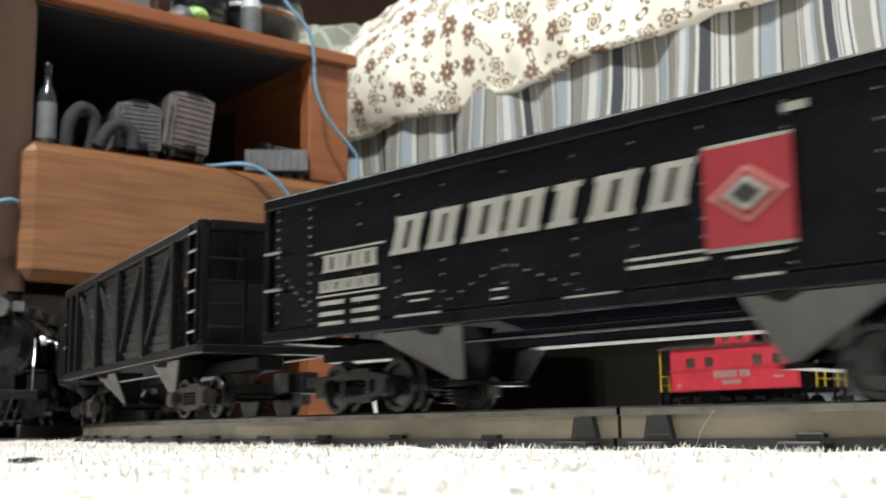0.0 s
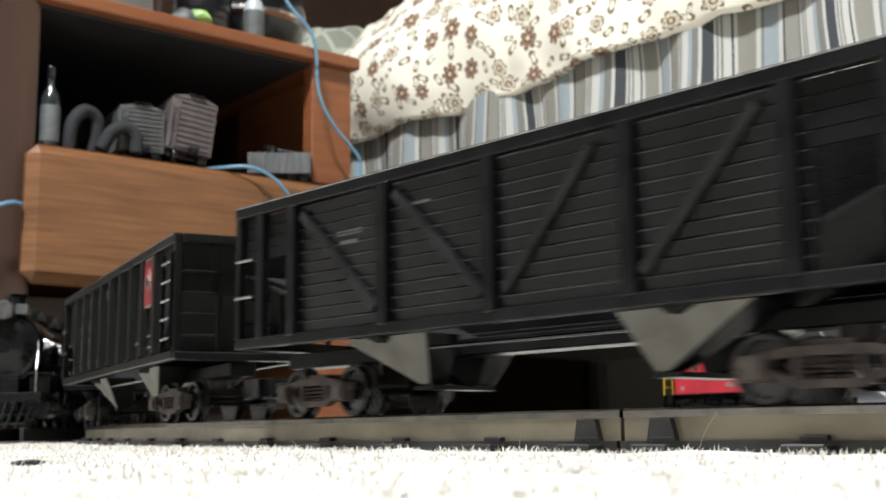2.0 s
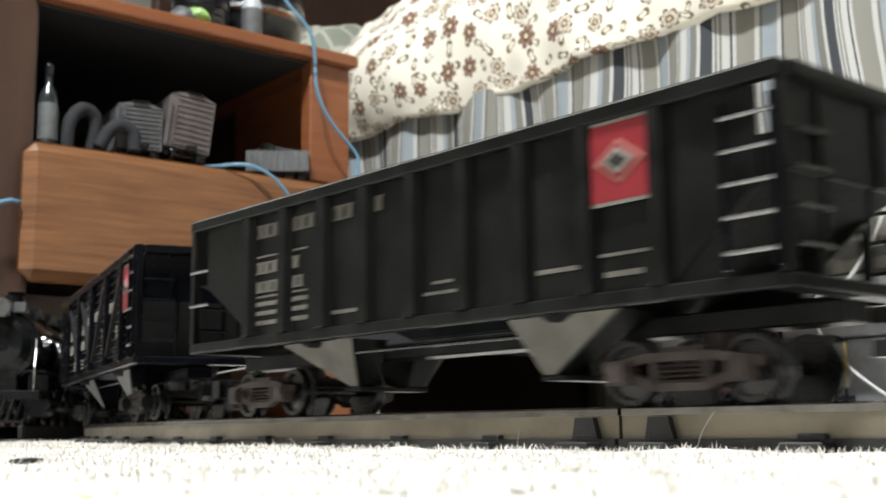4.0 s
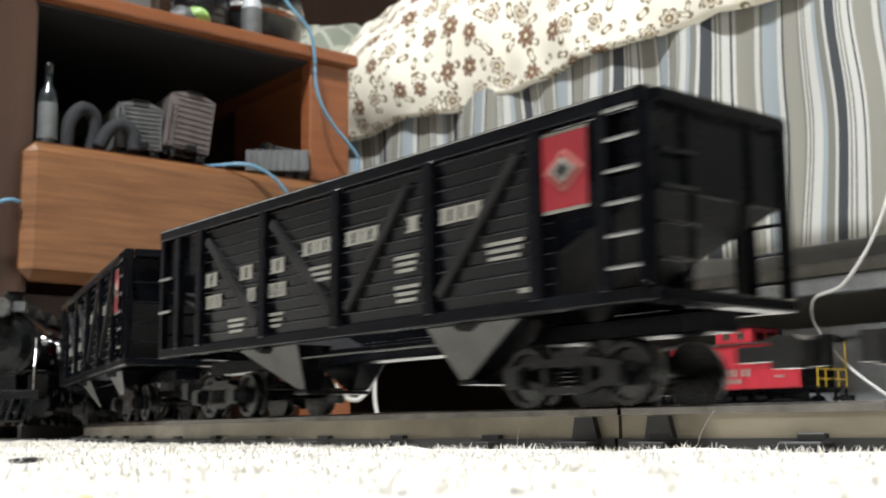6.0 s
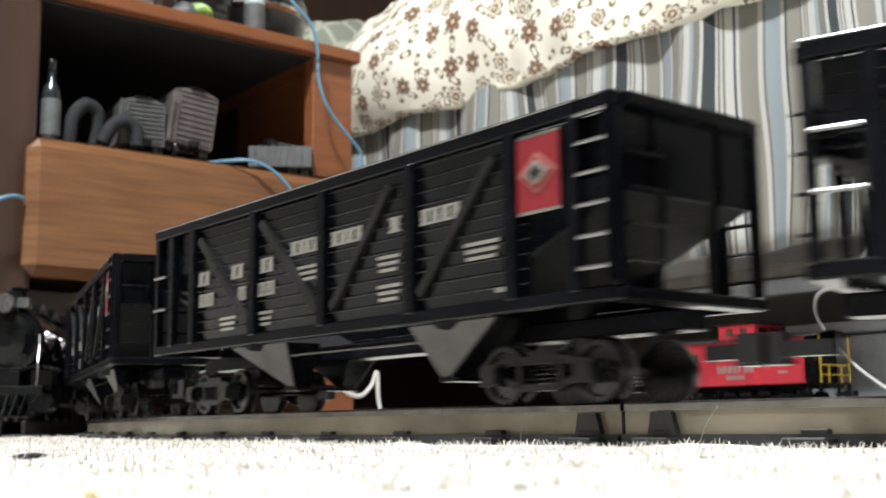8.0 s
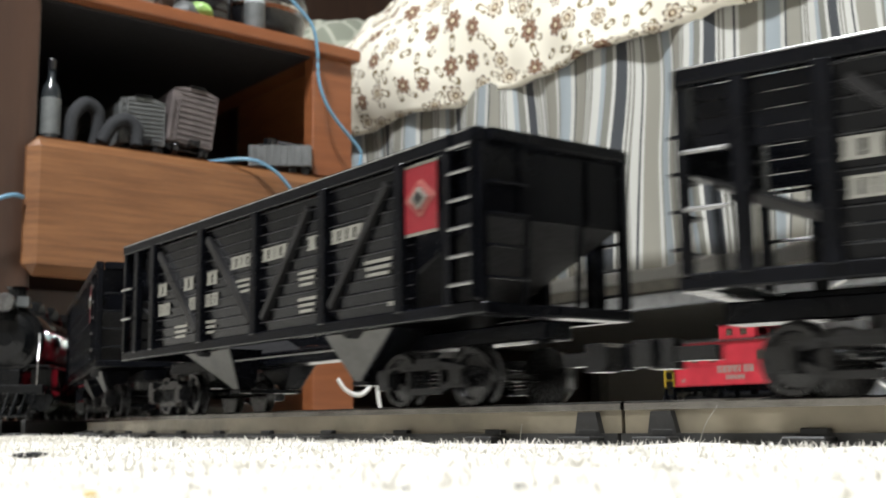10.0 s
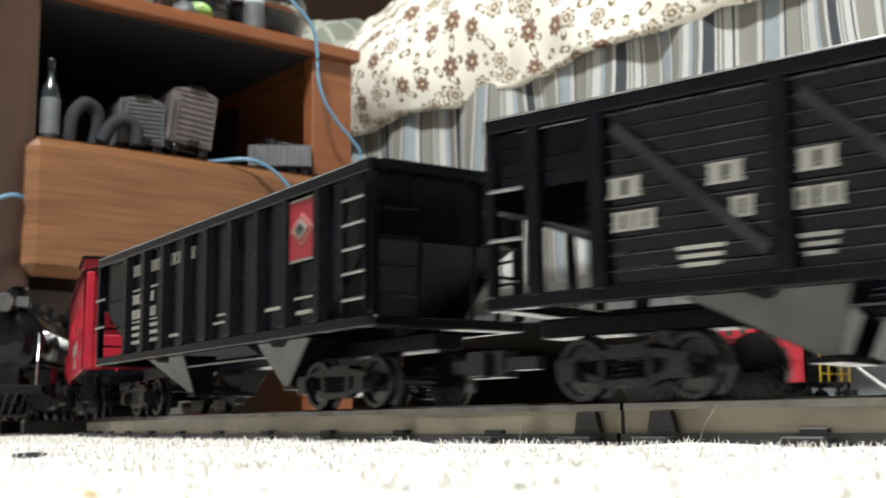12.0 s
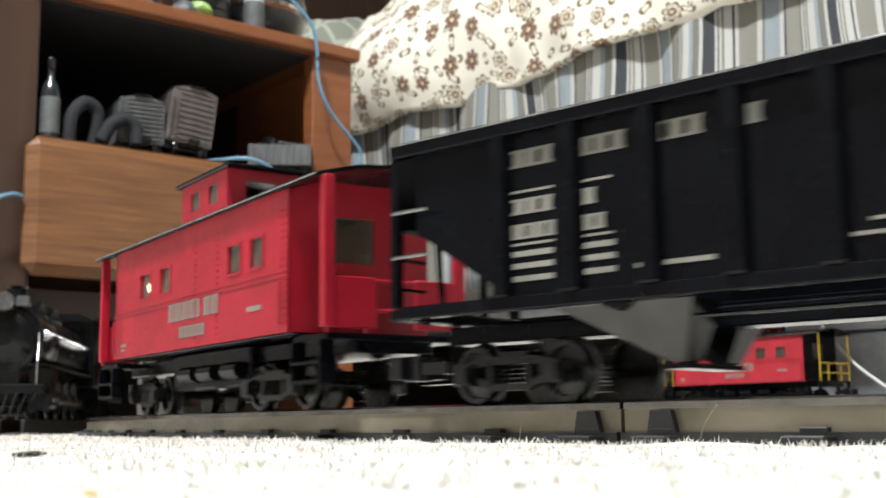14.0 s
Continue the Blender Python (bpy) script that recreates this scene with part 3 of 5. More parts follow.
def hopper_base(car, L, paintm, chute, truckm, top=0.0786, W=0.0627, spread=0.004):
    """Frame, ends, slopes, chutes and gear that every hopper car has."""
    h, w = L / 2, W / 2
    for k in (-1, 1):
        part("top_rim", rbox(-h, h, min(k * (w - 0.004), k * w), max(k * (w - 0.004), k * w), top - 0.0042, top, 0.0008, 3), paintm, car)
        # thin bright rod added as the highlight on the rim's outer edge
        bm = bmesh.new()
        rod(bm, (-h + 0.001, k * (w - 0.0002), top - 0.0002), (h - 0.001, k * (w - 0.0002), top - 0.0002), 0.00034, 6)
        part("rim_highlight", bm, RUNG, car, "bright strip for the highlight along the rim")
        part("end_rim", rbox(k * h - 0.002, k * h + 0.002, -w + 0.0041, w - 0.0041, top - 0.0042, top - 0.0002, 0.0008, 2), paintm, car)
    for k in (-1, 1):
        part("side_sill", rbox(-h + 0.002, h - 0.002, min(k * (w - 0.0048), k * (w - 0.0006)), max(k * (w - 0.0048), k * (w - 0.0006)), 0.0260, 0.0298, 0.0004), paintm, car)
    for k in (-1, 1):
        e = h - 0.0030
        bm = bmesh.new()
        box(bm, min(k * e, k * (e + 0.0016)), max(k * e, k * (e + 0.0016)), -w + 0.003, w - 0.003, 0.0535, top - 0.004)
        part("end_sheet", bm, paintm, car)
        for y in (-0.014, 0.014):
            part("end_stiffener", rbox(min(k * (e + 0.0017), k * (e + 0.003)), max(k * (e + 0.0017), k * (e + 0.003)), y - 0.0012, y + 0.0012, 0.0540, top - 0.005, 0.0002), paintm, car)
        bm = bmesh.new()
        a = [(k * (e + 0.0008), 0.0535), (k * (e - 0.0008), 0.0535), (k * 0.058, 0.0255), (k * 0.061, 0.0240)]
        prism(bm, a, -w + 0.0045, w - 0.0045)
        part("slope_sheet", bm, SLOPE, car, "dull black sloping end floor")
        part("end_sill", rbox(min(k * (h - 0.007), k * (h + 0.001)), max(k * (h - 0.007), k * (h + 0.001)), -w + 0.001, w - 0.001, 0.0258, 0.0292, 0.0005), paintm, car)
        for y in (-w + 0.0022, w - 0.0022):
            part("corner_post", rbox(min(k * (h - 0.003), k * h), max(k * (h - 0.003), k * h), y - 0.0016, y + 0.0016, 0.0295, top - 0.004, 0.0003), paintm, car)
        for y in (-0.011, 0.011):
            bm = bmesh.new()
            rod(bm, (k * (h - 0.004), y, 0.0295), (k * (e + 0.001), y, 0.0545), 0.0011, 6)
            part("end_brace", bm, paintm, car)
        bm = bmesh.new()
        ladder(bm, -w + 0.004, -w + 0.018, k * h - (0.0 if k > 0 else 0.0022), (0.036, 0.045, 0.054, 0.063), 0.0012, "y")
        part("end_ladder", bm, paintm, car, "dark grab irons")
    bm = bmesh.new()
    rod(bm, (-h - 0.002, 0.016, 0.028), (-h - 0.002, 0.016, 0.066), 0.0008, 6)
    lathe(bm, [(0.0058, -h - 0.0035), (0.0066, -h - 0.0031), (0.0066, -h - 0.0025), (0.0052, -h - 0.0021)], "x", 16, (0, 0.016, 0.060))
    part("brake_wheel", bm, TRUCK, car, "round brake wheel on a rod")
    # centre sill and chutes
    part("centre_sill", rbox(-h + 0.004, h - 0.004, -0.006, 0.006, 0.0192, 0.0250, 0.0005), paintm, car)
    for k in (-1, 1):
        for sgn in (-1, 1):
            bm = bmesh.new()
            pts = [(k * (q + spread), z) for q, z in ((0.079, 0.0262), (0.035, 0.0262), (0.042, 0.0098), (0.0465, 0.0098))]
            out = [bm.verts.new((x, sgn * (w - 0.0090 if z > 0.02 else w - 0.0170), z)) for x, z in pts]
            inn = [bm.verts.new((x, sgn * 0.0075, z)) for x, z in pts]
            bm.faces.new(out)
            bm.faces.new(inn[::-1])
            for i in range(4):
                j = (i + 1) % 4
                bm.faces.new((out[i], inn[i], inn[j], out[j]))
            ch = part("chute", bm, paintm, car, "dark discharge chute")
            # paler plate laid over the chute to carry the light bounced off the carpet
            bm = bmesh.new()
            pts = [(k * (q + spread), z) for q, z in ((0.0782, 0.0262), (0.0352, 0.0262), (0.0421, 0.0100), (0.0463, 0.0100))]
            a = [bm.verts.new((x, sgn * (w - 0.0083 if z > 0.02 else w - 0.0163), z)) for x, z in pts]
            b = [bm.verts.new((x, sgn * (w - 0.0088 if z > 0.02 else w - 0.0168), z)) for x, z in pts]
            bm.faces.new(a)
            bm.faces.new(b[::-1])
            for i in range(4):
                j = (i + 1) % 4
                bm.faces.new((a[i], b[i], b[j], a[j]))
            part("chute_plate", bm, chute, ch, "side plate lightened for the carpet bounce")
        bm = bmesh.new()
        a, b = k * (0.041 + spread), k * (0.050 + spread)
        box(bm, min(a, b), max(a, b), -w + 0.0165, w - 0.0165, 0.0082, 0.0096)
        part("chute_door", bm, paintm, car)
    bm = bmesh.new()
    rod(bm, (-0.070, -w + 0.012, 0.0215), (0.070, -w + 0.012, 0.0215), 0.0007, 6)
    part("brake_pipe", bm, TRUCK, car, "thin steel pipe")
    add_couplers(car, h)
    add_trucks(car, 0.0985, truckm)


def proportion(car, kx, kz):
    """Bring the upper works to their length and height; running gear keeps its own."""
    m = pose(0, 0, 0.026) @ Matrix.Diagonal((kx, 1, kz, 1)) @ pose(0, 0, -0.026)
    for ob in car.children:
        if ob.name.split(".")[0] not in ("truck", "coupler", "chute", "chute_door", "centre_sill", "brake_pipe", "herald_panel", "letter_block", "number_block", "data_panel", "diagonal_brace"):
            ob.matrix_basis = m @ ob.matrix_basis


def side_ladders(car, L, W, zs, wide=0.013, rear=(0.0445, 0.0580)):
    """A full ladder at the leading corner and two grab irons at the trailing one."""
    rung = bmesh.new()
    rod(rung, (-wide / 2, 0, 0), (wide / 2, 0, 0), 0.00065, 6)
    rung = mesh_of("rung", rung, RUNG)
    for k in (1, -1):
        for sgn in (-1, 1):
            x = k * (L / 2 - 0.0025 - wide / 2)
            if k < 0:
                for z in rear:
                    part("grab_iron", rung, RUNG, car, "bright steel grab iron").location = (x, sgn * (W / 2 + 0.0006), z)
                continue
            bm = bmesh.new()
            box(bm, x - wide / 2 - 0.0007, x - wide / 2 + 0.0007, sgn * W / 2 - 0.0009, sgn * W / 2 + 0.0007, min(zs) - 0.004, max(zs) + 0.004)
            box(bm, x + wide / 2 - 0.0007, x + wide / 2 + 0.0007, sgn * W / 2 - 0.0009, sgn * W / 2 + 0.0007, min(zs) - 0.004, max(zs) + 0.004)
            lad = part("ladder", bm, BLACK, car, "steel ladder")
            for z in zs:
                part("rung", rung, RUNG, lad).location = (x, sgn * (W / 2 + 0.0006), z)


def composite_hopper(name_label, paintm, chute, truckm, lettered, kz, L=0.286, W=0.0627):
    car = thing("hopper_car", name_label, "train car", None, "cars of the moving train")
    hopper_base(car, L, paintm, chute, truckm)
    w = W / 2
    zs0, n = 0.0300, 11
    bh = (0.0744 - zs0) / n
    bb = bmesh.new()
    prism_pts = [(-w + 0.0042, 0), (-w + 0.0030, 0), (-w + 0.0023, bh * 0.80), (-w + 0.0031, bh * 0.97), (-w + 0.0042, bh * 0.97)]
    half = L / 2 - 0.0375
    a = [bb.verts.new((-half, y, z)) for y, z in prism_pts]
    b = [bb.verts.new((half, y, z)) for y, z in prism_pts]
    bb.faces.new(a)
    bb.faces.new(b[::-1])
    for i in range(5):
        j = (i + 1) % 5
        bb.faces.new((a[i], b[i], b[j], a[j]))
    board = mesh_of("board", bb, paintm)
    # added strip: the streak of light on each board's lip, in paler colour
    eb = bmesh.new()
    box(eb, -half, half, -w + 0.00215, -w + 0.0026, bh * 0.78, bh * 0.78 + 0.00028)
    edge = mesh_of("edge_highlight", eb, EDGE)
    half2 = L / 2 - 0.004
    shorts = []
    for x0, x1 in ((-half2, -half - 0.0002), (half + 0.0002, half2)):
        up = bmesh.new()
        box(up, x0, x1, -w + 0.0030, -w + 0.0042, 0, bh * 0.93)
        shorts.append(mesh_of("board", up, paintm))
    for sgn in (0, 180):
        for i in range(n):
            o = part("board", board, paintm, car)
            part("edge_highlight", edge, EDGE, o, "pale strip for the highlight along the board edge")
            o.matrix_basis = pose(0, 0, zs0 + i * bh, 0, 0, sgn)
            if i > 6:
                for short in shorts:
                    part("board", short, paintm, car).matrix_basis = pose(0, 0, zs0 + i * bh, 0, 0, sgn)
    posts = (-0.1050, -0.0525, -0.0020, 0.0512, 0.1005)
    post_me = mesh_of("side_post", rbox(-0.0024, 0.0024, -w - 0.0004, -w + 0.0032, 0.0290, 0.0748, 0.0004), paintm)
    end_me = mesh_of("side_post", rbox(-0.0022, 0.0022, -w + 0.0002, -w + 0.0034, 0.0290, 0.0748, 0.0004), paintm)
    for sgn in (0, 180):
        for x in posts:
            part("side_post", post_me, paintm, car).matrix_basis = pose(x, 0, 0, 0, 0, sgn)
        for x in (-0.1262, 0.1262):
            part("side_post", end_me, paintm, car).matrix_basis = pose(x, 0, 0, 0, 0, sgn)
    for (xa, za), (xb, zb) in (((-0.0975, 0.0725), (-0.0560, 0.0350)), ((-0.0460, 0.0725), (-0.0055, 0.0350)), ((0.0385, 0.0725), (0.0040, 0.0350)), ((0.0905, 0.0725), (0.0545, 0.0350))):
        nx, nz = -(zb - za), xb - xa
        q = math.hypot(nx, nz)
        nx, nz = nx / q * 0.0015, nz / q * 0.0015
        for sgn in (-1, 1):
            bm = bmesh.new()
            y0, y1 = sgn * (w - 0.0032), sgn * (w - 0.0004)
            prism(bm, [(xa - nx, za - nz), (xa + nx, za + nz), (xb + nx, zb + nz), (xb - nx, zb - nz)], y0, y1)
            # brace colour lightened to show the light on its faces
            part("diagonal_brace", bm, BRACE, car, "diagonal brace lightened for the light it catches")
    side_ladders(car, L, W, (0.0345, 0.0425, 0.0505, 0.0586, 0.0666, 0.0740), 0.0115)
    if lettered:
        y = -w + 0.0022
        herald(car, 0.1014, 0.1185, 0.0540, 0.0750, -w + 0.0012)
        rows = [(x, 0.0531, 0.0115, 0.0056, 0) for x in (-0.0998, -0.0712, -0.0476)]
        rows += [(x, 0.0571, 0.0112 if q == 0 else 0.0150, 0.0051, q) for x, q in ((-0.0252, 0), (-0.0155, 0), (0.0025, 0), (0.0122, 0), (0.0372, 1), (0.0545, 0), (0.0648, 0))]
        letters(car, "letter_block", rows, y, LETTER, "cream lettering block")
        rows = [(x, 0.0441, 0.0074, 0.0053, 0) for x in (-0.0990, -0.0925, -0.0655, -0.0505, -0.0432)]
        letters(car, "number_block", rows, y, LETTER)
        bm = bmesh.new()
        rows = []
        for x0, x1, z in ((-0.0806, -0.0673, 0.0373), (-0.0483, -0.0386, 0.0371), (-0.0207, -0.0054, 0.0513), (0.0301, 0.0427, 0.0489), (0.0304, 0.0432, 0.0392), (0.0756, 0.0918, 0.0474)):
            for i in range(3):
                rows.append((x0 + 0.0006 * i, x1 - 0.0008 * i, z - i * 0.0022, z - i * 0.0022 + 0.0011))
        rows.append((0.0899, 0.0968, 0.0324, 0.0338))
        lines(bm, rows, y)
        tagged(part("data_panel", bm, LETTER, car), kind="stuff")
    else:
        bm = bmesh.new()
        lines(bm, [(-0.080, -0.066, 0.0605, 0.0622), (-0.078, -0.068, 0.0572, 0.0588), (-0.046, -0.030, 0.0655, 0.0666)], -w + 0.0026)
        part("faded_lettering", bm, CHUTE, car, "faded grey lettering bars")
    proportion(car, 0.981, kz)
    return car


def ribbed_hopper(name_label, paintm, chute, truckm, worn, kz, L=0.285, W=0.0640):
    car = thing("hopper_car", name_label, "train car", None, "cars of the moving train")
    hopper_base(car, L, paintm, chute, truckm, 0.0793, W)
    w = W / 2
    half = L / 2 - 0.003
    for sgn in (-1, 1):
        bm = bmesh.new()
        prism(bm, [(-half + 0.044, 0.0292), (half - 0.034, 0.0292), (half - 0.006, 0.0520), (half - 0.006, 0.0755), (-half + 0.006, 0.0755), (-half + 0.006, 0.0520)], sgn * (w - 0.0046), sgn * (w - 0.0034))
        part("side_sheet", bm, paintm, car)
    rib = bmesh.new()
    prof = [(-0.0036, -w + 0.0036), (-0.0022, -w + 0.0002), (0.0022, -w + 0.0002), (0.0036, -w + 0.0036)]
    lo = [(x, y, 0.0298) for x, y in prof]
    hi = [(x, y, 0.0752) for x, y in prof]
    hexa(rib, lo, hi)
    rib_me = mesh_of("side_rib", rib, paintm)
    xs = [0.1040 - i * 0.0253 for i in range(9)]
    for sgn in (0, 180):
        for x in xs:
            part("side_rib", rib_me, paintm, car).matrix_basis = pose(x, 0, 0, 0, 0, sgn)
    side_ladders(car, L, W, (0.0349, 0.0433, 0.0511, 0.0591, 0.0672), 0.0145)
    y = -w + 0.0034
    herald(car, 0.0802, 0.1000, 0.0540, 0.0752, -w + 0.0016)
    inkm = CHUTE_WORN if worn else LETTER
    rows = [(x, 0.0675, 0.0120 if q == 0 else 0.0130, 0.0052, q) for x, q in ((-0.0984, 0), (-0.0885, 0), (-0.0750, 0), (-0.0645, 0), (-0.0480, 1), (-0.0410, 0), (-0.0245, 0))]
    rows += [(x, 0.0537, 0.0112, 0.0045, 0) for x in (-0.0979, -0.0882, -0.0737)]
    rows += [(x, 0.0465, 0.0082, 0.0043, 0) for x in (-0.0987, -0.0918, -0.0850, -0.0752, -0.0685)]
    letters(car, "letter_block", rows, y, inkm, "worn lettering block" if worn else "cream lettering block")
    bm = bmesh.new()
    rows = [(a, b, z, z + 0.0007) for a, b in ((-0.1009, -0.0788), (-0.0762, -0.0592)) for z in (0.0600, 0.0446)]
    for a, b in ((-0.0976, -0.0793), (-0.0746, -0.0588)):
        rows += [(a, b, z, z + 0.0016) for z in (0.0414, 0.0379, 0.0342)]
    rows += [(-0.0524, -0.0293, 0.0345, 0.0358), (0.0056, 0.0251, 0.0362, 0.0372), (0.0107, 0.0205, 0.0395, 0.0404), (0.0567, 0.0733, 0.0374, 0.0387), (0.0789, 0.1005, 0.0396, 0.0405), (0.0823, 0.0953, 0.0340, 0.0355)]
    lines(bm, rows, y)
    tagged(part("data_panel", bm, CHUTE_WORN if worn else LETTER, car), kind="stuff")
    # shiny little feet of the ribs
    bm = bmesh.new()
    for x in xs:
        box(bm, x - 0.0030, x + 0.0030, -w - 0.0004, -w + 0.0030, 0.0296, 0.0304)
    part("rib_foot_strip", bm, TRUCK, car)
    proportion(car, 0.984, kz)
    return car


def smooth_hopper(L=0.287, W=0.0624):
    car = thing("hopper_car", "black riveted steel hopper car with large cream lettering", "train car", None, "cars of the moving train")
    hopper_base(car, L, BLACK, CHUTE, TRUCK, 0.0785, W, 0.014)
    w = W / 2
    half = L / 2 - 0.004
    for sgn in (-1, 1):
        bm = bmesh.new()
        prism(bm, [(-half, 0.0292), (half, 0.0292), (half, 0.0748), (-half, 0.0748)], sgn * (w - 0.0046), sgn * (w - 0.0022))
        part("side_sheet", bm, BLACK, car)
    head = bmesh.new()
    lathe(head, [(0.00055, 0.0), (0.00045, 0.0003), (0.0002, 0.0005)], "y", 6)
    for v in head.verts:
        v.co.y = -v.co.y
    # rivets in the lightened steel, so their glints are partly in the colour
    rivet = mesh_of("rivet", head, RUNG)
    spots = []
    for x in (-0.1177, -0.0909, -0.0717, -0.0508, -0.0247, 0.0018, 0.0222, 0.0436, 0.0677, 0.0909, 0.1177):
        if abs(x) > 0.11 or x == 0.0677:
            spots += [(x, 0.0325 + 0.0033 * j) for j in range(13)]
        else:
            spots += [(x, z) for z in (0.0366, 0.0419, 0.0464, 0.0555, 0.0630, 0.0702)]
    spots += [(-half + 0.0030, 0.033 + 0.0034 * j) for j in range(13)] + [(half - 0.0030, 0.033 + 0.0034 * j) for j in range(13)]
    for k in (-1, 1):
        spots += [(-0.0247 + k * (0.0040 + 0.0048 * j), 0.0415 - 0.0019 * j) for j in range(6)]
        spots += [(k * (half - 0.006 - 0.0026 * j), 0.0500 - 0.0024 * j) for j in range(6)]
    for x, z in spots:
        part("rivet", rivet, RUNG, car).location = (x, -w + 0.0022, z)
    for q in (-1, 1):
        part("sill_bead", rbox(-half, half, min(q * (w - 0.0022), q * (w - 0.0012)), max(q * (w - 0.0022), q * (w - 0.0012)), 0.0304, 0.0312, 0.0002), BLACK, car)
    side_ladders(car, L, W, (0.036, 0.0435, 0.051, 0.0585, 0.066), 0.010)
    y = -w + 0.0014
    herald(car, 0.0450, 0.0698, 0.0380, 0.0634, -w + 0.0010)
    rows = [(x, 0.0503, b / (0.40 if q == 1 else 0.78), 0.0122, q) for x, b, q in ((-0.0739, 0.0122, 0), (-0.0570, 0.0112, 0), (-0.0405, 0.0140, 0), (-0.0237, 0.0125, 0), (-0.0069, 0.0088, 1), (0.0078, 0.0138, 0), (0.0273, 0.0115, 0))]
    letters(car, "letter_block", rows, y, LETTER, "large cream lettering block", 0.30)
    rows = [(-0.1090 + i * 0.0094, 0.0482, 0.0112, 0.0060, 0) for i in range(3)] + [(-0.1110 + i * 0.0062, 0.0413, 0.0072, 0.0040, 0) for i in range(5)]
    letters(car, "number_block", rows, y, LETTER)
    bm = bmesh.new()
    rows = [(-0.1146, -0.0772, 0.0550, 0.0557), (-0.1128, -0.0772, 0.0397, 0.0403)]
    for z in (0.0368, 0.0331, 0.0296):
        rows += [(-0.1112, -0.0980, z, z + 0.0015), (-0.0939, -0.0806, z, z + 0.0015)]
    rows += [(-0.0677, -0.0546, 0.0366, 0.0373), (-0.0651, -0.0570, 0.0343, 0.0350), (-0.0718, -0.0515, 0.0298, 0.0306), (-0.0293, -0.0236, 0.0346, 0.0353), (-0.0293, -0.0236, 0.0319, 0.0326), (0.0203, 0.0448, 0.0378, 0.0385),
             (0.0203, 0.0448, 0.0355, 0.0364), (0.0511, 0.0664, 0.0350, 0.0357), (0.0531, 0.0653, 0.0296, 0.0306), (-0.0014, 0.0171, 0.0298, 0.0304), (0.0677, 0.0740, 0.0690, 0.0712)]
    lines(bm, rows, y)
    tagged(part("data_panel", bm, LETTER, car), kind="stuff")
    return car


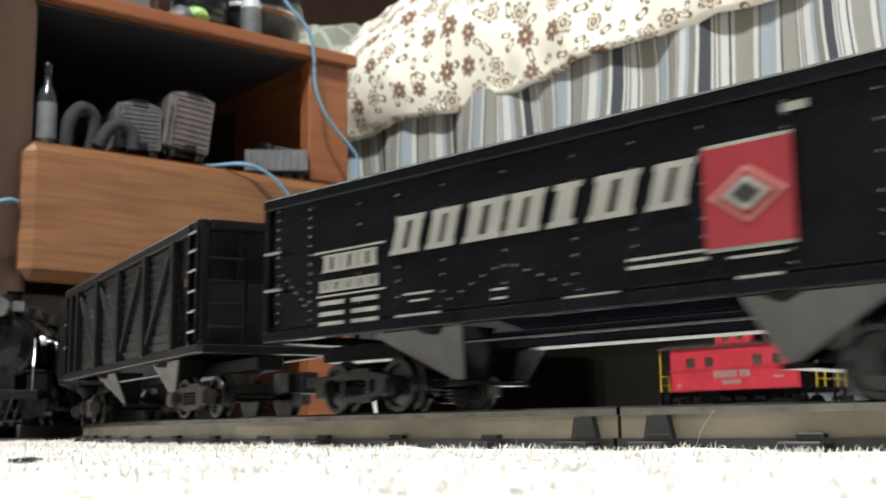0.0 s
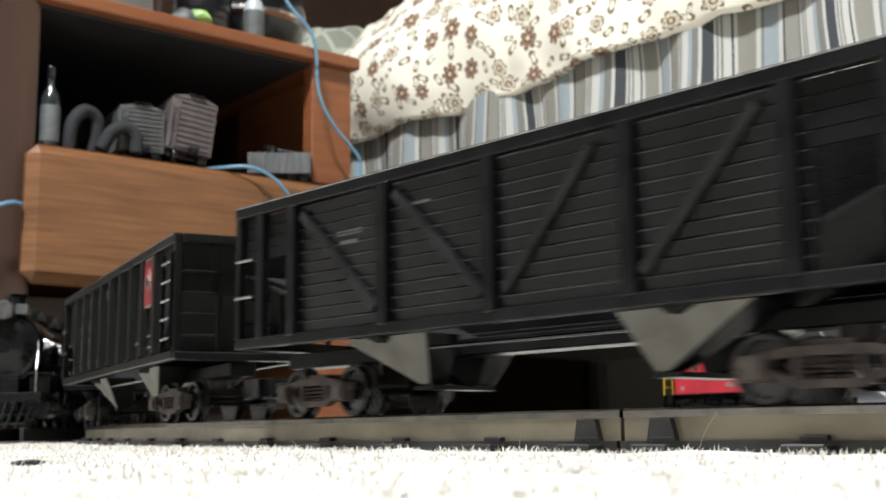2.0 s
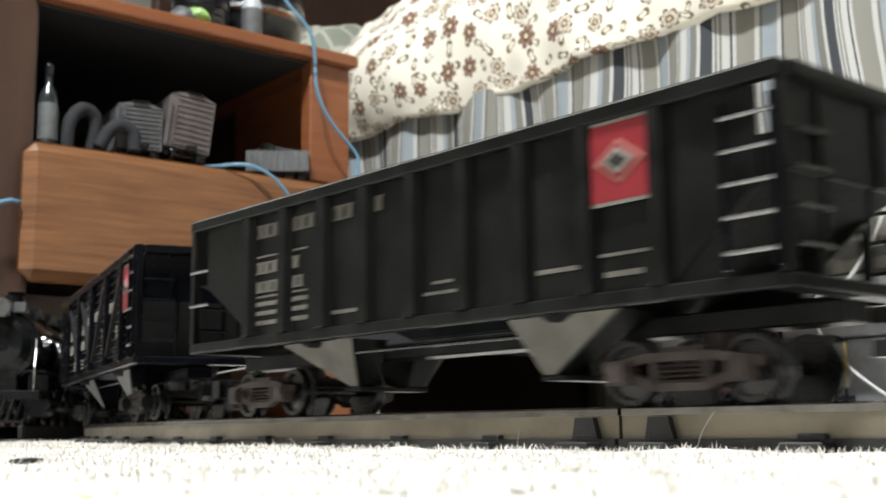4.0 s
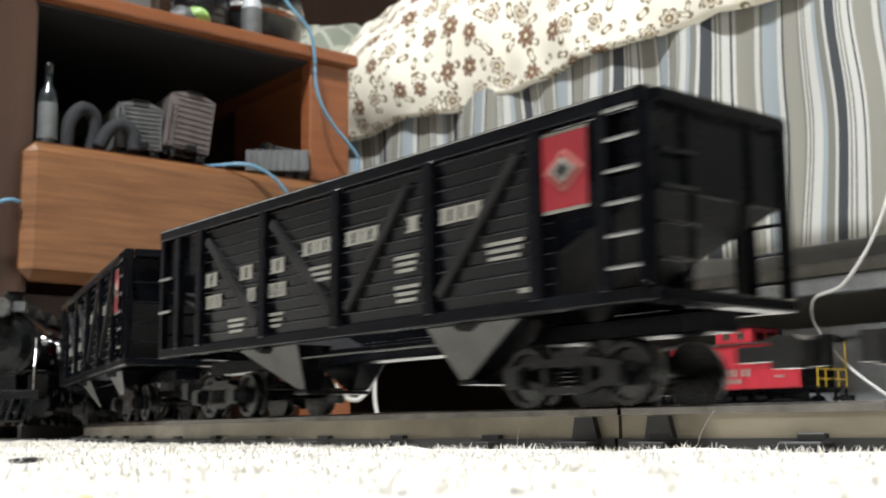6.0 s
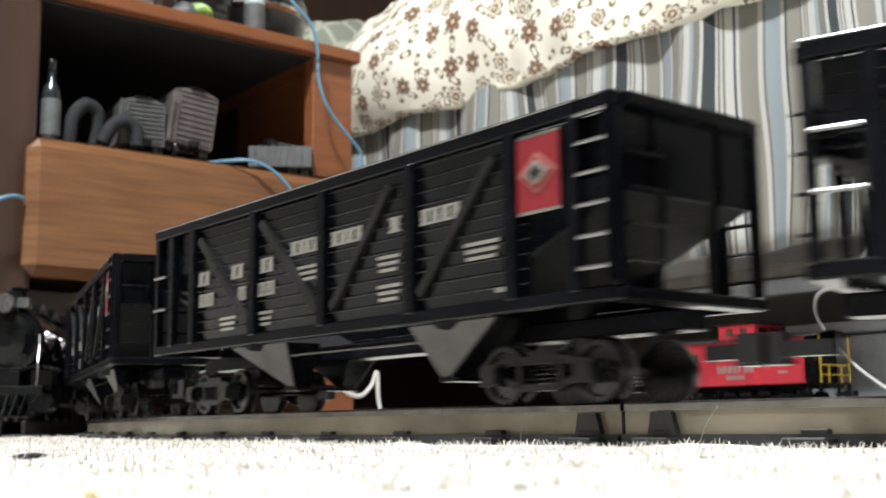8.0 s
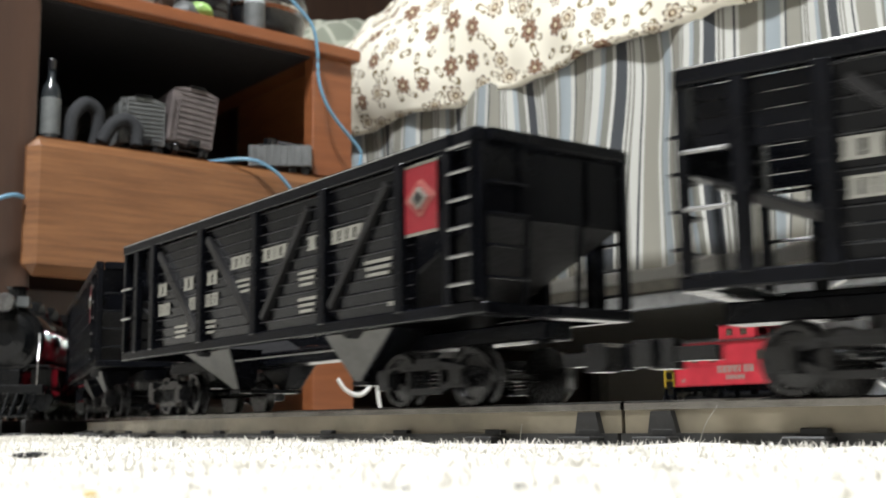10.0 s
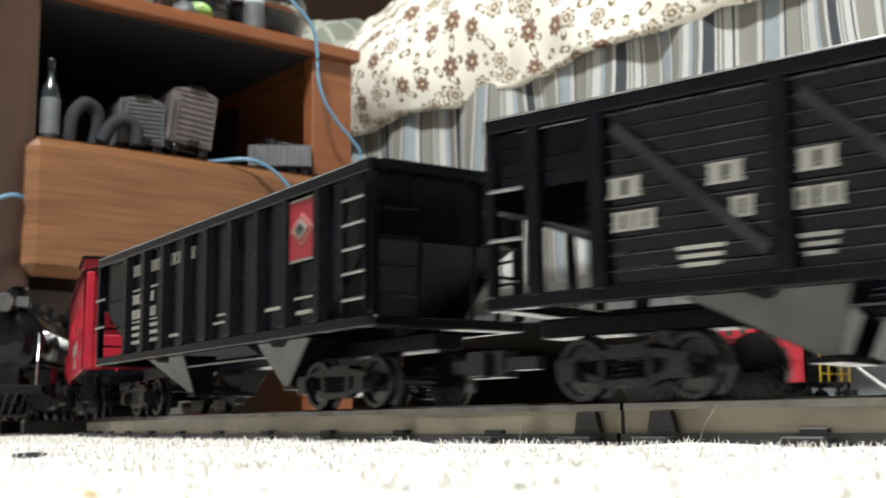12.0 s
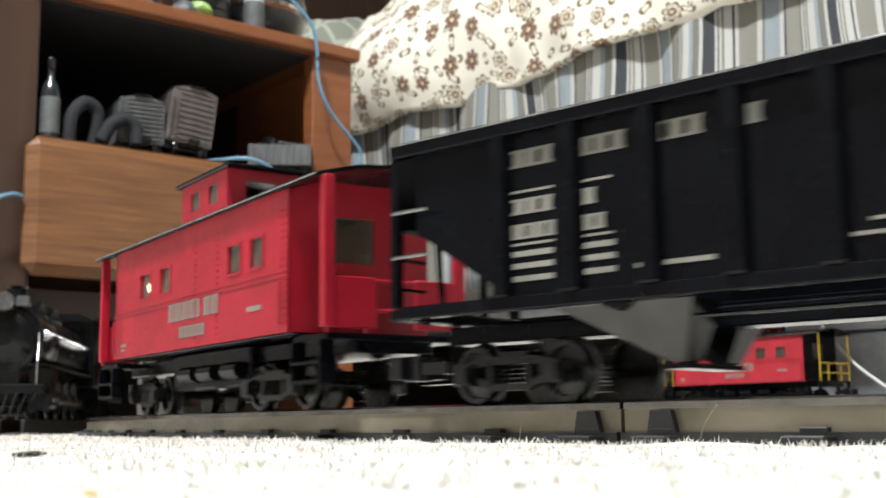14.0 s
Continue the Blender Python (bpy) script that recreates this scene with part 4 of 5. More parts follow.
# ---------- cabooses ----------
def caboose(label, red, trim, L, group, endm=None, z0=0.0258, z1=0.0762, cupola=(-0.0247, 0.0250, 0.0948), plat=0.0175,
            holes=((-0.0659, 0.0124), (-0.0383, 0.0124), (0.0286, 0.0124), (0.0548, 0.0124)), sill=0.0235, text=(-0.0265, 0.0074), solid_end=False):
    """Body, cupola, roof, platforms; local origin at the centre on the rail top."""
    car = thing("caboose", label, "train car", None, group)
    h, w = L / 2, 0.0300
    c_mid = (cupola[0] + cupola[1]) / 2 + 0.012
    wz0, wz1 = z1 - sill, z1 - sill + 0.0112
    for sgn in (-1, 1):
        bm = bmesh.new()
        y0, y1 = sgn * (w - 0.0014), sgn * w
        y0, y1 = min(y0, y1), max(y0, y1)
        edges = sorted({-h, h} | {q for hx, hw in holes for q in (hx, hx + hw)})
        pierced(bm, lambda u, v, d: (u, d, v), edges, [z0, wz0, wz1, z1], [(hx, hx + hw, wz0, wz1) for hx, hw in holes], y0, y1)
        wall = part("side_wall", bm, red, car)
        bm = bmesh.new()
        yo = sgn * (w + 0.0004)
        ya, yb = min(sgn * w, yo), max(sgn * w, yo)
        box(bm, -h, h, ya, yb, 0.0480, 0.0488)
        box(bm, -h, h, ya, yb, 0.0498, 0.0503)
        box(bm, -h, h, ya, yb, z0, z0 + 0.0012)
        for hx, hw in holes:
            box(bm, hx - 0.0008, hx, ya, yb, wz0 - 0.0008, wz1 + 0.0008)
            box(bm, hx + hw, hx + hw + 0.0008, ya, yb, wz0 - 0.0008, wz1 + 0.0008)
            box(bm, hx - 0.0012, hx + hw + 0.0012, ya, yb, wz1, wz1 + 0.0010)
            box(bm, hx - 0.0012, hx + hw + 0.0012, ya, yb, wz0 - 0.0010, wz0)
        part("side_trim", bm, red, wall)
        rv = bmesh.new()
        for x in (-h + 0.002, c_mid - 0.012, c_mid + 0.012, h - 0.0055, h - 0.0018):
            for i in range(18):
                z = 0.028 + i * 0.0026
                if wz0 - 0.002 < z < wz1 + 0.002 and any(a - 0.002 < x < a + b + 0.002 for a, b in holes):
                    continue
                box(rv, x - 0.0004, x + 0.0004, ya, yb, z, z + 0.0009)
        tagged(part("rivets", rv, red, wall), kind="stuff")
        for hx, hw in holes:
            bm = bmesh.new()
            box(bm, hx, hx + hw, min(sgn * (w - 0.0011), sgn * (w - 0.0007)), max(sgn * (w - 0.0011), sgn * (w - 0.0007)), wz0, wz1)
            part("window_pane", bm, GLASS, wall, "small window pane")
    for k in (-1, 1):
        bm = bmesh.new()
        xa, xb = min(k * (h - 0.0016), k * h), max(k * (h - 0.0016), k * h)
        d0, d1 = z1 - 0.0265, z1 - 0.0092
        pierced(bm, lambda u, v, d: (d, u, v + (0.0048 if v > z1 and abs(u) < w * 0.6 else 0.0)), [-w, -w * 0.5, -0.008 + 0.0140, w * 0.5, w], [z0, d0, d1, z1], [(-w * 0.5, 0.006, d0, d1)], xa, xb)
        part("end_wall", bm, endm or red, car)
        bm = bmesh.new()
        box(bm, k * (h - 0.0008) - 0.0004, k * (h - 0.0008) + 0.0004, -w * 0.5, 0.006, d0, d1)
        part("end_window", bm, GLASS, car, "end door window pane")
    for k in (-1, 1):
        bm = bmesh.new()
        gx = k * (h - 0.0008)
        prof = [(-w, z1 - 0.0003), (w, z1 - 0.0003), (w * 0.5, z1 + 0.0041), (-w * 0.5, z1 + 0.0041)]
        v = [[bm.verts.new((x, y, z)) for y, z in prof] for x in (gx - 0.0007, gx + 0.0007)]
        bm.faces.new(v[0])
        bm.faces.new(v[1][::-1])
        for i in range(4):
            bm.faces.new((v[0][i], v[1][i], v[1][(i + 1) % 4], v[0][(i + 1) % 4]))
        part("gable", bm, endm or red, car)
    # roof in two slopes with overhang
    o = h + plat
    bm = bmesh.new()
    prof = [(-w - 0.0025, z1 - 0.0006), (-w - 0.0025, z1 + 0.0010), (-w * 0.5, z1 + 0.0055), (0, z1 + 0.0068), (w * 0.5, z1 + 0.0055), (w + 0.0025, z1 + 0.0010), (w + 0.0025, z1 - 0.0006),
            (w * 0.5, z1 + 0.0040), (0, z1 + 0.0053), (-w * 0.5, z1 + 0.0040)]
    a = [bm.verts.new((-o, y, z)) for y, z in prof]
    b = [bm.verts.new((o, y, z)) for y, z in prof]
    for i in range(10):
        j = (i + 1) % 10
        bm.faces.new((a[i], b[i], b[j], a[j]))
    for e in (a, b):
        for q in ((0, 1, 2, 9), (2, 3, 8, 9), (3, 4, 7, 8), (4, 5, 6, 7)):
            bm.faces.new([e[i] for i in q])
    part("roof", bm, BLACK, car, "thin black curved roof")
    # bright rods added for the white highlight on both roof edges
    for sgn in (-1, 1):
        bm = bmesh.new()
        rod(bm, (-o, sgn * (w + 0.0026), z1 + 0.0006), (o, sgn * (w + 0.0026), z1 + 0.0006), 0.00045, 6)
        part("roof_highlight", bm, RUNG, car, "bright strip for the highlight along the roof edge")
    # cupola
    (c0, c1, ct), cw = cupola, 0.0270
    b0, b1, cx = ct - 0.0127, ct - 0.0045, (c1 - c0 - 0.019) / 3
    for sgn in (-1, 1):
        bm = bmesh.new()
        y0, y1 = min(sgn * (cw - 0.0012), sgn * cw), max(sgn * (cw - 0.0012), sgn * cw)
        ws = (c0 + cx, c1 - cx - 0.0095)
        pierced(bm, lambda u, v, d: (u, d, v), [c0, ws[0], ws[0] + 0.0095, ws[1], ws[1] + 0.0095, c1], [z1, b0, b1, ct], [(q, q + 0.0095, b0, b1) for q in ws], y0, y1)
        cp = part("cupola_side", bm, red, car)
        for hx in (c0 + cx, c1 - cx - 0.0095):
            bm = bmesh.new()
            box(bm, hx, hx + 0.0095, sgn * (cw - 0.0008) - 0.0002, sgn * (cw - 0.0008) + 0.0002, b0, b1)
            part("window_pane", bm, GLASS, cp)
    for x in (c0, c1):
        bm = bmesh.new()
        sx = 0.0006
        box(bm, x - sx, x + sx, -cw + 0.0012, cw - 0.0012, z1 + 0.004, b0)
        box(bm, x - sx, x + sx, -cw + 0.0012, cw - 0.0012, b1, ct)
        for y in (-cw + 0.0012, -0.004, cw - 0.008):
            box(bm, x - sx, x + sx, y, y + 0.007, b0, b1)
        part("cupola_end", bm, red, car)
    part("cupola_roof", rbox(c0 - 0.004, c1 + 0.004, -cw - 0.002, cw + 0.002, ct, ct + 0.0018, 0.0006), BLACK, car, "black cupola roof")
    # underframe, platforms, steps, rails
    part("floor_plate", rbox(-h + 0.0005, h - 0.0005, -w + 0.0018, w - 0.0018, z0 - 0.0006, z0 + 0.0010, 0.0002), BLACK, car, "black floor")
    part("equipment_box", rbox(-h + 0.056, h - 0.056, -0.0195, 0.0195, 0.0100, z0 - 0.0008, 0.0010), BLACK, car, "black underfloor box")
    part("underframe", rbox(-h - 0.015, h + plat - 0.0015, -0.016, 0.016, 0.0190, 0.0257, 0.0005), BLACK, car)
    for k in (-1, 1):
        part("platform", rbox(min(k * h, k * (h + plat)), max(k * h, k * (h + plat)), -0.028, 0.028, 0.0232, 0.0256, 0.0004), BLACK, car)
        bm = bmesh.new()
        xo = k * (h + plat - 0.001)
        for y in (-0.0275, -0.012, 0.012, 0.0275):
            rod(bm, (xo, y, 0.0256), (xo, y, 0.0445 if abs(y) < 0.02 else z1 + 0.0008), 0.0008, 6)
        rod(bm, (xo, -0.0275, 0.0445), (xo, 0.0275, 0.0445), 0.0007, 6)
        rod(bm, (xo, -0.0275, 0.034), (xo, 0.0275, 0.034), 0.0006, 6)
        part("platform_railing", bm, trim, car, "thin end platform railing")
        if solid_end:
            for y in (-0.0275, 0.0275):
                part("end_post", rbox(xo - 0.0016, xo + 0.0016, y - 0.0022, y + 0.0022, z0, z1 + 0.0006, 0.0004), red, car)
            for y0, y1 in ((-0.0253, -0.0080), (0.0080, 0.0253)):
                part("end_panel", rbox(xo - 0.0009, xo + 0.0009, y0, y1, z0, 0.0455, 0.0004), red, car, "red sheet under the end rail")
            if k < 0:
                bulb = bmesh.new()
                bmesh.ops.create_icosphere(bulb, subdivisions=2, radius=0.0030, matrix=Matrix.Translation((-0.068, -0.021, z1 - 0.0195)))
                part("interior_bulb", bulb, BULB, car, "small warm glowing bulb")
        for sgn in (-1, 1):
            bm = bmesh.new()
            for z, q in ((0.0085, 0.0), (0.0150, 0.0)):
                box(bm, min(k * (h + 0.002), k * (h + plat - 0.0025)), max(k * (h + 0.002), k * (h + plat - 0.0025)), sgn * 0.027 - 0.003, sgn * 0.027 + 0.003, z, z + 0.0011)
            for x in (h + 0.002, h + plat - 0.0025):
                box(bm, min(k * x, k * (x + 0.0008)), max(k * x, k * (x + 0.0008)), sgn * 0.027 - 0.0028, sgn * 0.027 + 0.0028, 0.0085, 0.0234)
            part("step", bm, BLACK, car, "small end steps")
    for x in (-0.022, 0.0, 0.026):
        bm = bmesh.new()
        rod(bm, (x, -0.0225, 0.0165), (x + 0.015, -0.0225, 0.0165), 0.0036, 10)
        part("air_tank", bm, BLACK, car)
    # writing as plain shapes
    y = -w
    tx, tw = text
    rows = [(tx + i * tw, 0.0400, tw, 0.0078, k) for i, k in enumerate((2, 2, 2, 0, 1, 2, 0))] + [(tx + tw * 1.6 + i * tw * 0.72, 0.0322, tw * 0.72, 0.0048, 0) for i in range(5)]
    letters(car, "letter_block", rows, y, LETTER, "cream lettering block")
    bm = bmesh.new()
    lines(bm, [(h - 0.036, h - 0.023, 0.0375, 0.0395), (-h + 0.011, -h + 0.018, 0.0330, 0.0342), (-h + 0.011, -h + 0.017, 0.0306, 0.0316)], y)
    tagged(part("data_panel", bm, LETTER, car), kind="stuff")
    # marker stack
    bm = bmesh.new()
    rod(bm, (0.040, 0.008, z1 + 0.004), (0.040, 0.008, z1 + 0.016), 0.0022, 10)
    part("smoke_jack", bm, BLACK, car)
    bm = bmesh.new()
    for k in (-1, 1):
        rod(bm, (k * (h - 0.004), -w - 0.0018, 0.030), (k * (h - 0.004), -w - 0.0018, 0.046), 0.0005, 6)
    part("grab_irons", bm, red, car)
    add_couplers(car, h + plat - 0.001)
    add_trucks(car, h - 0.0297, TRUCK)
    return car


# ---------- dresser ----------
def bottle(name, label, x, y, z, r, h, glassm, capm):
    b = thing(name, label, "bottle", pose(x, y, z))
    bm = bmesh.new()
    lathe(bm, [(r * 0.9, 0), (r, 0.002), (r, h * 0.56), (r * 0.8, h * 0.66), (r * 0.36, h * 0.74), (r * 0.36, h * 0.86)], "z", 20)
    part("flask", bm, glassm, b, smooth=True)
    bm = bmesh.new()
    lathe(bm, [(r * 1.012, h * 0.08), (r * 1.02, h * 0.09), (r * 1.02, h * 0.50), (r * 1.012, h * 0.51)], "z", 20)
    part("paper_label", bm, LABEL, b, "pale paper label")
    bm = bmesh.new()
    lathe(bm, [(r * 0.45, h * 0.86), (r * 0.45, h * 0.97), (r * 0.38, h)], "z", 16)
    part("cap", bm, capm, b)
    return b


def build_dresser():
    d = thing("dresser", "orange-brown laminate dresser with an open shelf over a drawer", "dresser")
    fx, bx = -1.205, -1.62
    part("top_board", rbox(bx, fx + 0.012, 0.405, 0.824, 0.4765, 0.4920, 0.003, 3), WOOD_EDGE, d, "top board with rounded edges")
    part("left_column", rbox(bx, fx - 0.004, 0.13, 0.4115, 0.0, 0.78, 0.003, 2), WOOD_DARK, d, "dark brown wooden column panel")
    part("right_post", rbox(fx - 0.022, fx, 0.7575, 0.8175, 0.3195, 0.4762, 0.0015), WOOD_EDGE, d)
    part("right_side", rbox(bx + 0.15, fx - 0.0225, 0.795, 0.8172, 0.0, 0.4762, 0.001), WOOD_EDGE, d)
    # rear of the same side panel, its colour darkened for shade in the recess
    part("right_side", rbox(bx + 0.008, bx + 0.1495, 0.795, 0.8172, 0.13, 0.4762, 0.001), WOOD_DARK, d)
    part("shelf_board", rbox(bx + 0.008, fx - 0.004, 0.4118, 0.7945, 0.3020, 0.3165, 0.001), WOOD_EDGE, d)
    # darkened back and added dark sheets paint the shade of the open shelf
    part("back_panel", rbox(bx, bx + 0.007, 0.4118, 0.8172, 0.13, 0.4762, 0.0005), RECESS_SHADE, d, "hardboard back darkened for the shade of the recess")
    part("back_panel", rbox(bx, bx + 0.007, 0.4118, 0.7150, 0.0, 0.1295, 0.0005), RECESS_SHADE, d, "hardboard back darkened for the shade of the recess")
    part("shade_liner", rbox(bx + 0.008, fx - 0.006, 0.4120, 0.7570, 0.4728, 0.4762, 0.0005), RECESS_SHADE, d, "added dark sheet for the shade under the top board")
    part("shade_liner", rbox(bx + 0.008, fx - 0.010, 0.4118, 0.4140, 0.3168, 0.4726, 0.0005), RECESS_SHADE, d, "added dark sheet for the shade on the inner side")
    dr = part("drawer_front", rbox(fx - 0.003, fx + 0.020, 0.3965, 0.8200, 0.1650, 0.3160, 0.0125, 1), WOOD, d, "plain wooden drawer front with bevelled edges")
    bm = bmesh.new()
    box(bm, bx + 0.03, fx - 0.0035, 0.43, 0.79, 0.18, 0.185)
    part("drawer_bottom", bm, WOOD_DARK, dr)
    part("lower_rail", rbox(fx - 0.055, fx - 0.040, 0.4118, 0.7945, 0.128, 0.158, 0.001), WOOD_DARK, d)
    part("foot_post", rbox(fx - 0.020, fx + 0.004, 0.7575, 0.8175, 0.0, 0.1645, 0.001), WOOD_EDGE, d)


build_dresser()
bottle("shelf_bottle", "small dark glass bottle with a pale paper label", -1.2185, 0.4290, 0.3166, 0.0108, 0.094, DARKGLASS, BLACKPLASTIC)
bottle("dresser_bottle", "clear bottle with a pale label on the dresser top", -1.232, 0.687, 0.4921, 0.013, 0.085, TUB, WHITE)


def stored_boxcar(label, material, m, L=0.19, W=0.058, H=0.056):
    c = thing("stored_boxcar", label, "train car", m, "cars stored on the shelf")
    part("body", rbox(-L, 0, -W / 2, W / 2, 0.014, 0.014 + H, 0.0008), material, c)
    bm = bmesh.new()
    pr = [(-W / 2 - 0.001, 0.014 + H), (W / 2 + 0.001, 0.014 + H), (W / 4, 0.0185 + H), (-W / 4, 0.0185 + H)]
    v = [[bm.verts.new((x, y, z)) for y, z in pr] for x in (-L - 0.001, 0.001)]
    bm.faces.new(v[0])
    bm.faces.new(v[1][::-1])
    for i in range(4):
        j = (i + 1) % 4
        bm.faces.new((v[0][i], v[1][i], v[1][j], v[0][j]))
    part("roof", bm, material, c)
    ridge = mesh_of("end_rib", rbox(0, 0.0016, -W / 2 + 0.010, W / 2 - 0.003, -0.0011, 0.0011, 0.0005), material)
    for i in range(9):
        part("end_rib", ridge, material, c).location = (0, 0, 0.019 + i * (H - 0.006) / 8.5)
    bm = bmesh.new()
    for i in range(7):
        rod(bm, (0.0026, -W / 2 + 0.002, 0.018 + i * 0.0075), (0.0026, -W / 2 + 0.009, 0.018 + i * 0.0075), 0.0006, 6)
    for y in (-W / 2 + 0.002, -W / 2 + 0.009):
        box(bm, 0, 0.003, y - 0.0006, y + 0.0006, 0.016, 0.066)
    part("end_ladder", bm, material, c)
    bm = bmesh.new()
    box(bm, -0.03, 0.004, -0.006, 0.006, 0.0185 + H, 0.0198 + H)
    box(bm, 0.0, 0.005, -0.010, 0.010, 0.0200 + H, 0.0208 + H)
    part("roof_walk", bm, TRUCK, c)
    for x in (-0.026, -L + 0.03):
        t = part("truck", TRUCK_MESHES[TRUCK.name], TRUCK, c)
        t.location = (x, 0, -0.0005)
        for q in (-0.018, 0.018):
            part("wheelset", WHEELSET, WHEEL, t).location = (q, 0, WHEEL_R)
    k = part("coupler", COUPLER, TRUCK, c)
    k.location = (-0.004, 0, 0)
    return c


stored_boxcar("weathered grey toy boxcar standing on the dresser shelf", GREY_CAR, pose(-1.222, 0.537, 0.3168, 0, 0, -8), W=0.054, H=0.050)
stored_boxcar("weathered mauve toy boxcar leaning over on the dresser shelf", MAUVE_CAR, pose(-1.212, 0.590, 0.3215, -7, 0, -6), W=0.056, H=0.064)


def stored_gondola():
    c = thing("stored_flatcar", "small grey toy work car with a ribbed load on the shelf", "train car", pose(-1.212, 0.752, 0.3166, 0, 0, 55))
    part("body", rbox(-0.070, 0.008, -0.022, 0.022, 0.010, 0.0365, 0.0008), GREY_CAR, c)
    rib = mesh_of("side_rib", rbox(-0.0014, 0.0014, -0.0235, 0.0235, 0.010, 0.037, 0.0005), GREY_CAR)
    for i in range(9):
        part("side_rib", rib, GREY_CAR, c).location = (-0.066 + i * 0.0087, 0, 0)
    bm = bmesh.new()
    rod(bm, (-0.045, 0, 0.0366), (-0.045, 0, 0.049), 0.009, 10)
    box(bm, -0.06, -0.02, -0.006, 0.006, 0.0366, 0.042)
    rod(bm, (-0.035, 0, 0.045), (-0.002, 0, 0.039), 0.002, 8)
    part("load", bm, TRUCK, c)
    bm = bmesh.new()
    for x in (-0.055, -0.008):
        for q in (-0.008, 0.008):
            lathe(bm, [(0.0055, -0.016), (0.0055, 0.016)], "y", 14, (x + q, 0, 0.0055))
    part("wheels", bm, WHEEL, c)


stored_gondola()

foam = thing("foam_arch", "dark grey foam-covered hose bent in two arches", "hose")
strand("arch", [(-1.222, 0.452, 0.318), (-1.222, 0.455, 0.350), (-1.225, 0.470, 0.368), (-1.228, 0.485, 0.362), (-1.230, 0.487, 0.340), (-1.232, 0.484, 0.322)], 0.0080, DARKGREY, foam)
strand("arch", [(-1.219, 0.488, 0.3245), (-1.217, 0.499, 0.346), (-1.215, 0.514, 0.354), (-1.213, 0.526, 0.345), (-1.212, 0.527, 0.3245)], 0.0080, DARKGREY, foam)


def build_dresser_top():
    c = thing("black_speaker", "round glossy black speaker on the dresser top", "speaker", pose(-1.33, 0.735, 0.4921))
    bm = bmesh.new()
    lathe(bm, [(0.045, 0), (0.055, 0.006), (0.072, 0.04), (0.078, 0.075), (0.070, 0.115), (0.045, 0.145), (0.01, 0.153)], "z", 32)
    part("shell", bm, BLACKPLASTIC, c, smooth=True)
    bm = bmesh.new()
    lathe(bm, [(0.0745, 0.056), (0.0800, 0.060), (0.0800, 0.064), (0.0745, 0.068)], "z", 32)
    part("ring", bm, STEEL, c, "thin chrome ring")
    c = thing("black_canister", "black plastic canister on the dresser top", "canister", pose(-1.26, 0.630, 0.4921))
    bm = bmesh.new()
    lathe(bm, [(0.034, 0), (0.036, 0.003), (0.036, 0.07), (0.033, 0.074)], "z", 28)
    part("can", bm, BLACKPLASTIC, c, smooth=True)
    bm = bmesh.new()
    for i in range(5):
        z = 0.010 + 0.011 * i
        lathe(bm, [(0.0355, z), (0.037, z + 0.002), (0.0355, z + 0.004)], "z", 28)
    part("ribs", bm, BLACKPLASTIC, c)
    bag = thing("crumpled_wrapper", "crumpled green and white plastic wrapper", "wrapper", pose(-1.225, 0.588, 0.4921))
    for name, m, a in (("foil", LABEL, 0.0), ("print", paint("green_print", (0.25, 0.42, 0.12), 0.4), 1.7)):
        bm = bmesh.new()
        bmesh.ops.create_icosphere(bm, subdivisions=3, radius=0.016)
        for v in bm.verts:
            n = noise.noise(v.co * 60 + Vector((a * 7, 0, 0)))
            v.co = v.co * (1 + 0.55 * n)
            v.co.z = max(0.0, v.co.z * 0.8 + 0.012)
            v.co.y += a * 0.010
        part(name, bm, m, bag)


build_dresser_top()

# ---------- cables ----------
def cable_pts(rows, x):
    return [(x + dx, y, z) for y, z, dx in rows]


strand("blue_cable", cable_pts([(0.700, 0.585, -0.02), (0.712, 0.540, 0.0), (0.738, 0.505, 0.012), (0.747, 0.470, 0.012), (0.748, 0.440, 0.012), (0.757, 0.412, 0.012), (0.775, 0.388, 0.012),
                                (0.797, 0.368, 0.012), (0.812, 0.352, 0.012), (0.811, 0.336, 0.012), (0.812, 0.312, 0.012), (0.832, 0.285, -0.01), (0.850, 0.20, -0.10), (0.850, 0.006, -0.26)], -1.19), 0.0022, BLUE,
       None, "thin light blue network cable hanging over the dresser", "cable")
strand("blue_cable", cable_pts([(0.60, 0.3195, -0.06), (0.625, 0.3195, -0.015), (0.655, 0.3200, 0.012), (0.685, 0.3070, 0.020), (0.712, 0.280, 0.022), (0.735, 0.255, 0.022), (0.770, 0.225, 0.020), (0.815, 0.205, 0.014), (0.842, 0.19, -0.02), (0.858, 0.10, -0.12), (0.858, 0.006, -0.26)], -1.19), 0.0022, BLUE,
       None, "thin light blue network cable hanging from the shelf", "cable")
strand("blue_cable", cable_pts([(0.315, 0.006, 0.02), (0.335, 0.12, 0.01), (0.350, 0.205, 0.008), (0.362, 0.236, 0.008), (0.380, 0.246, 0.008), (0.395, 0.247, -0.002)], -1.19), 0.0022, BLUE,
       None, "thin light blue network cable beside the drawer", "cable")
strand("power_cord", [(-1.150, 0.760, 0.062), (-1.148, 0.772, 0.048), (-1.146, 0.790, 0.044), (-1.146, 0.806, 0.056), (-1.144, 0.813, 0.072), (-1.144, 0.815, 0.040), (-1.142, 0.822, 0.006)], 0.0026, WHITE,
       None, "white cord looped against the dresser foot", "cord")


# ---------- bed ----------
def curve_at(rows, v):
    for (a, *p), (b, *q) in zip(rows, rows[1:]):
        if v <= b:
            u = (v - a) / (b - a)
            return [s + (e - s) * u for s, e in zip(p, q)]
    return list(rows[-1][1:])


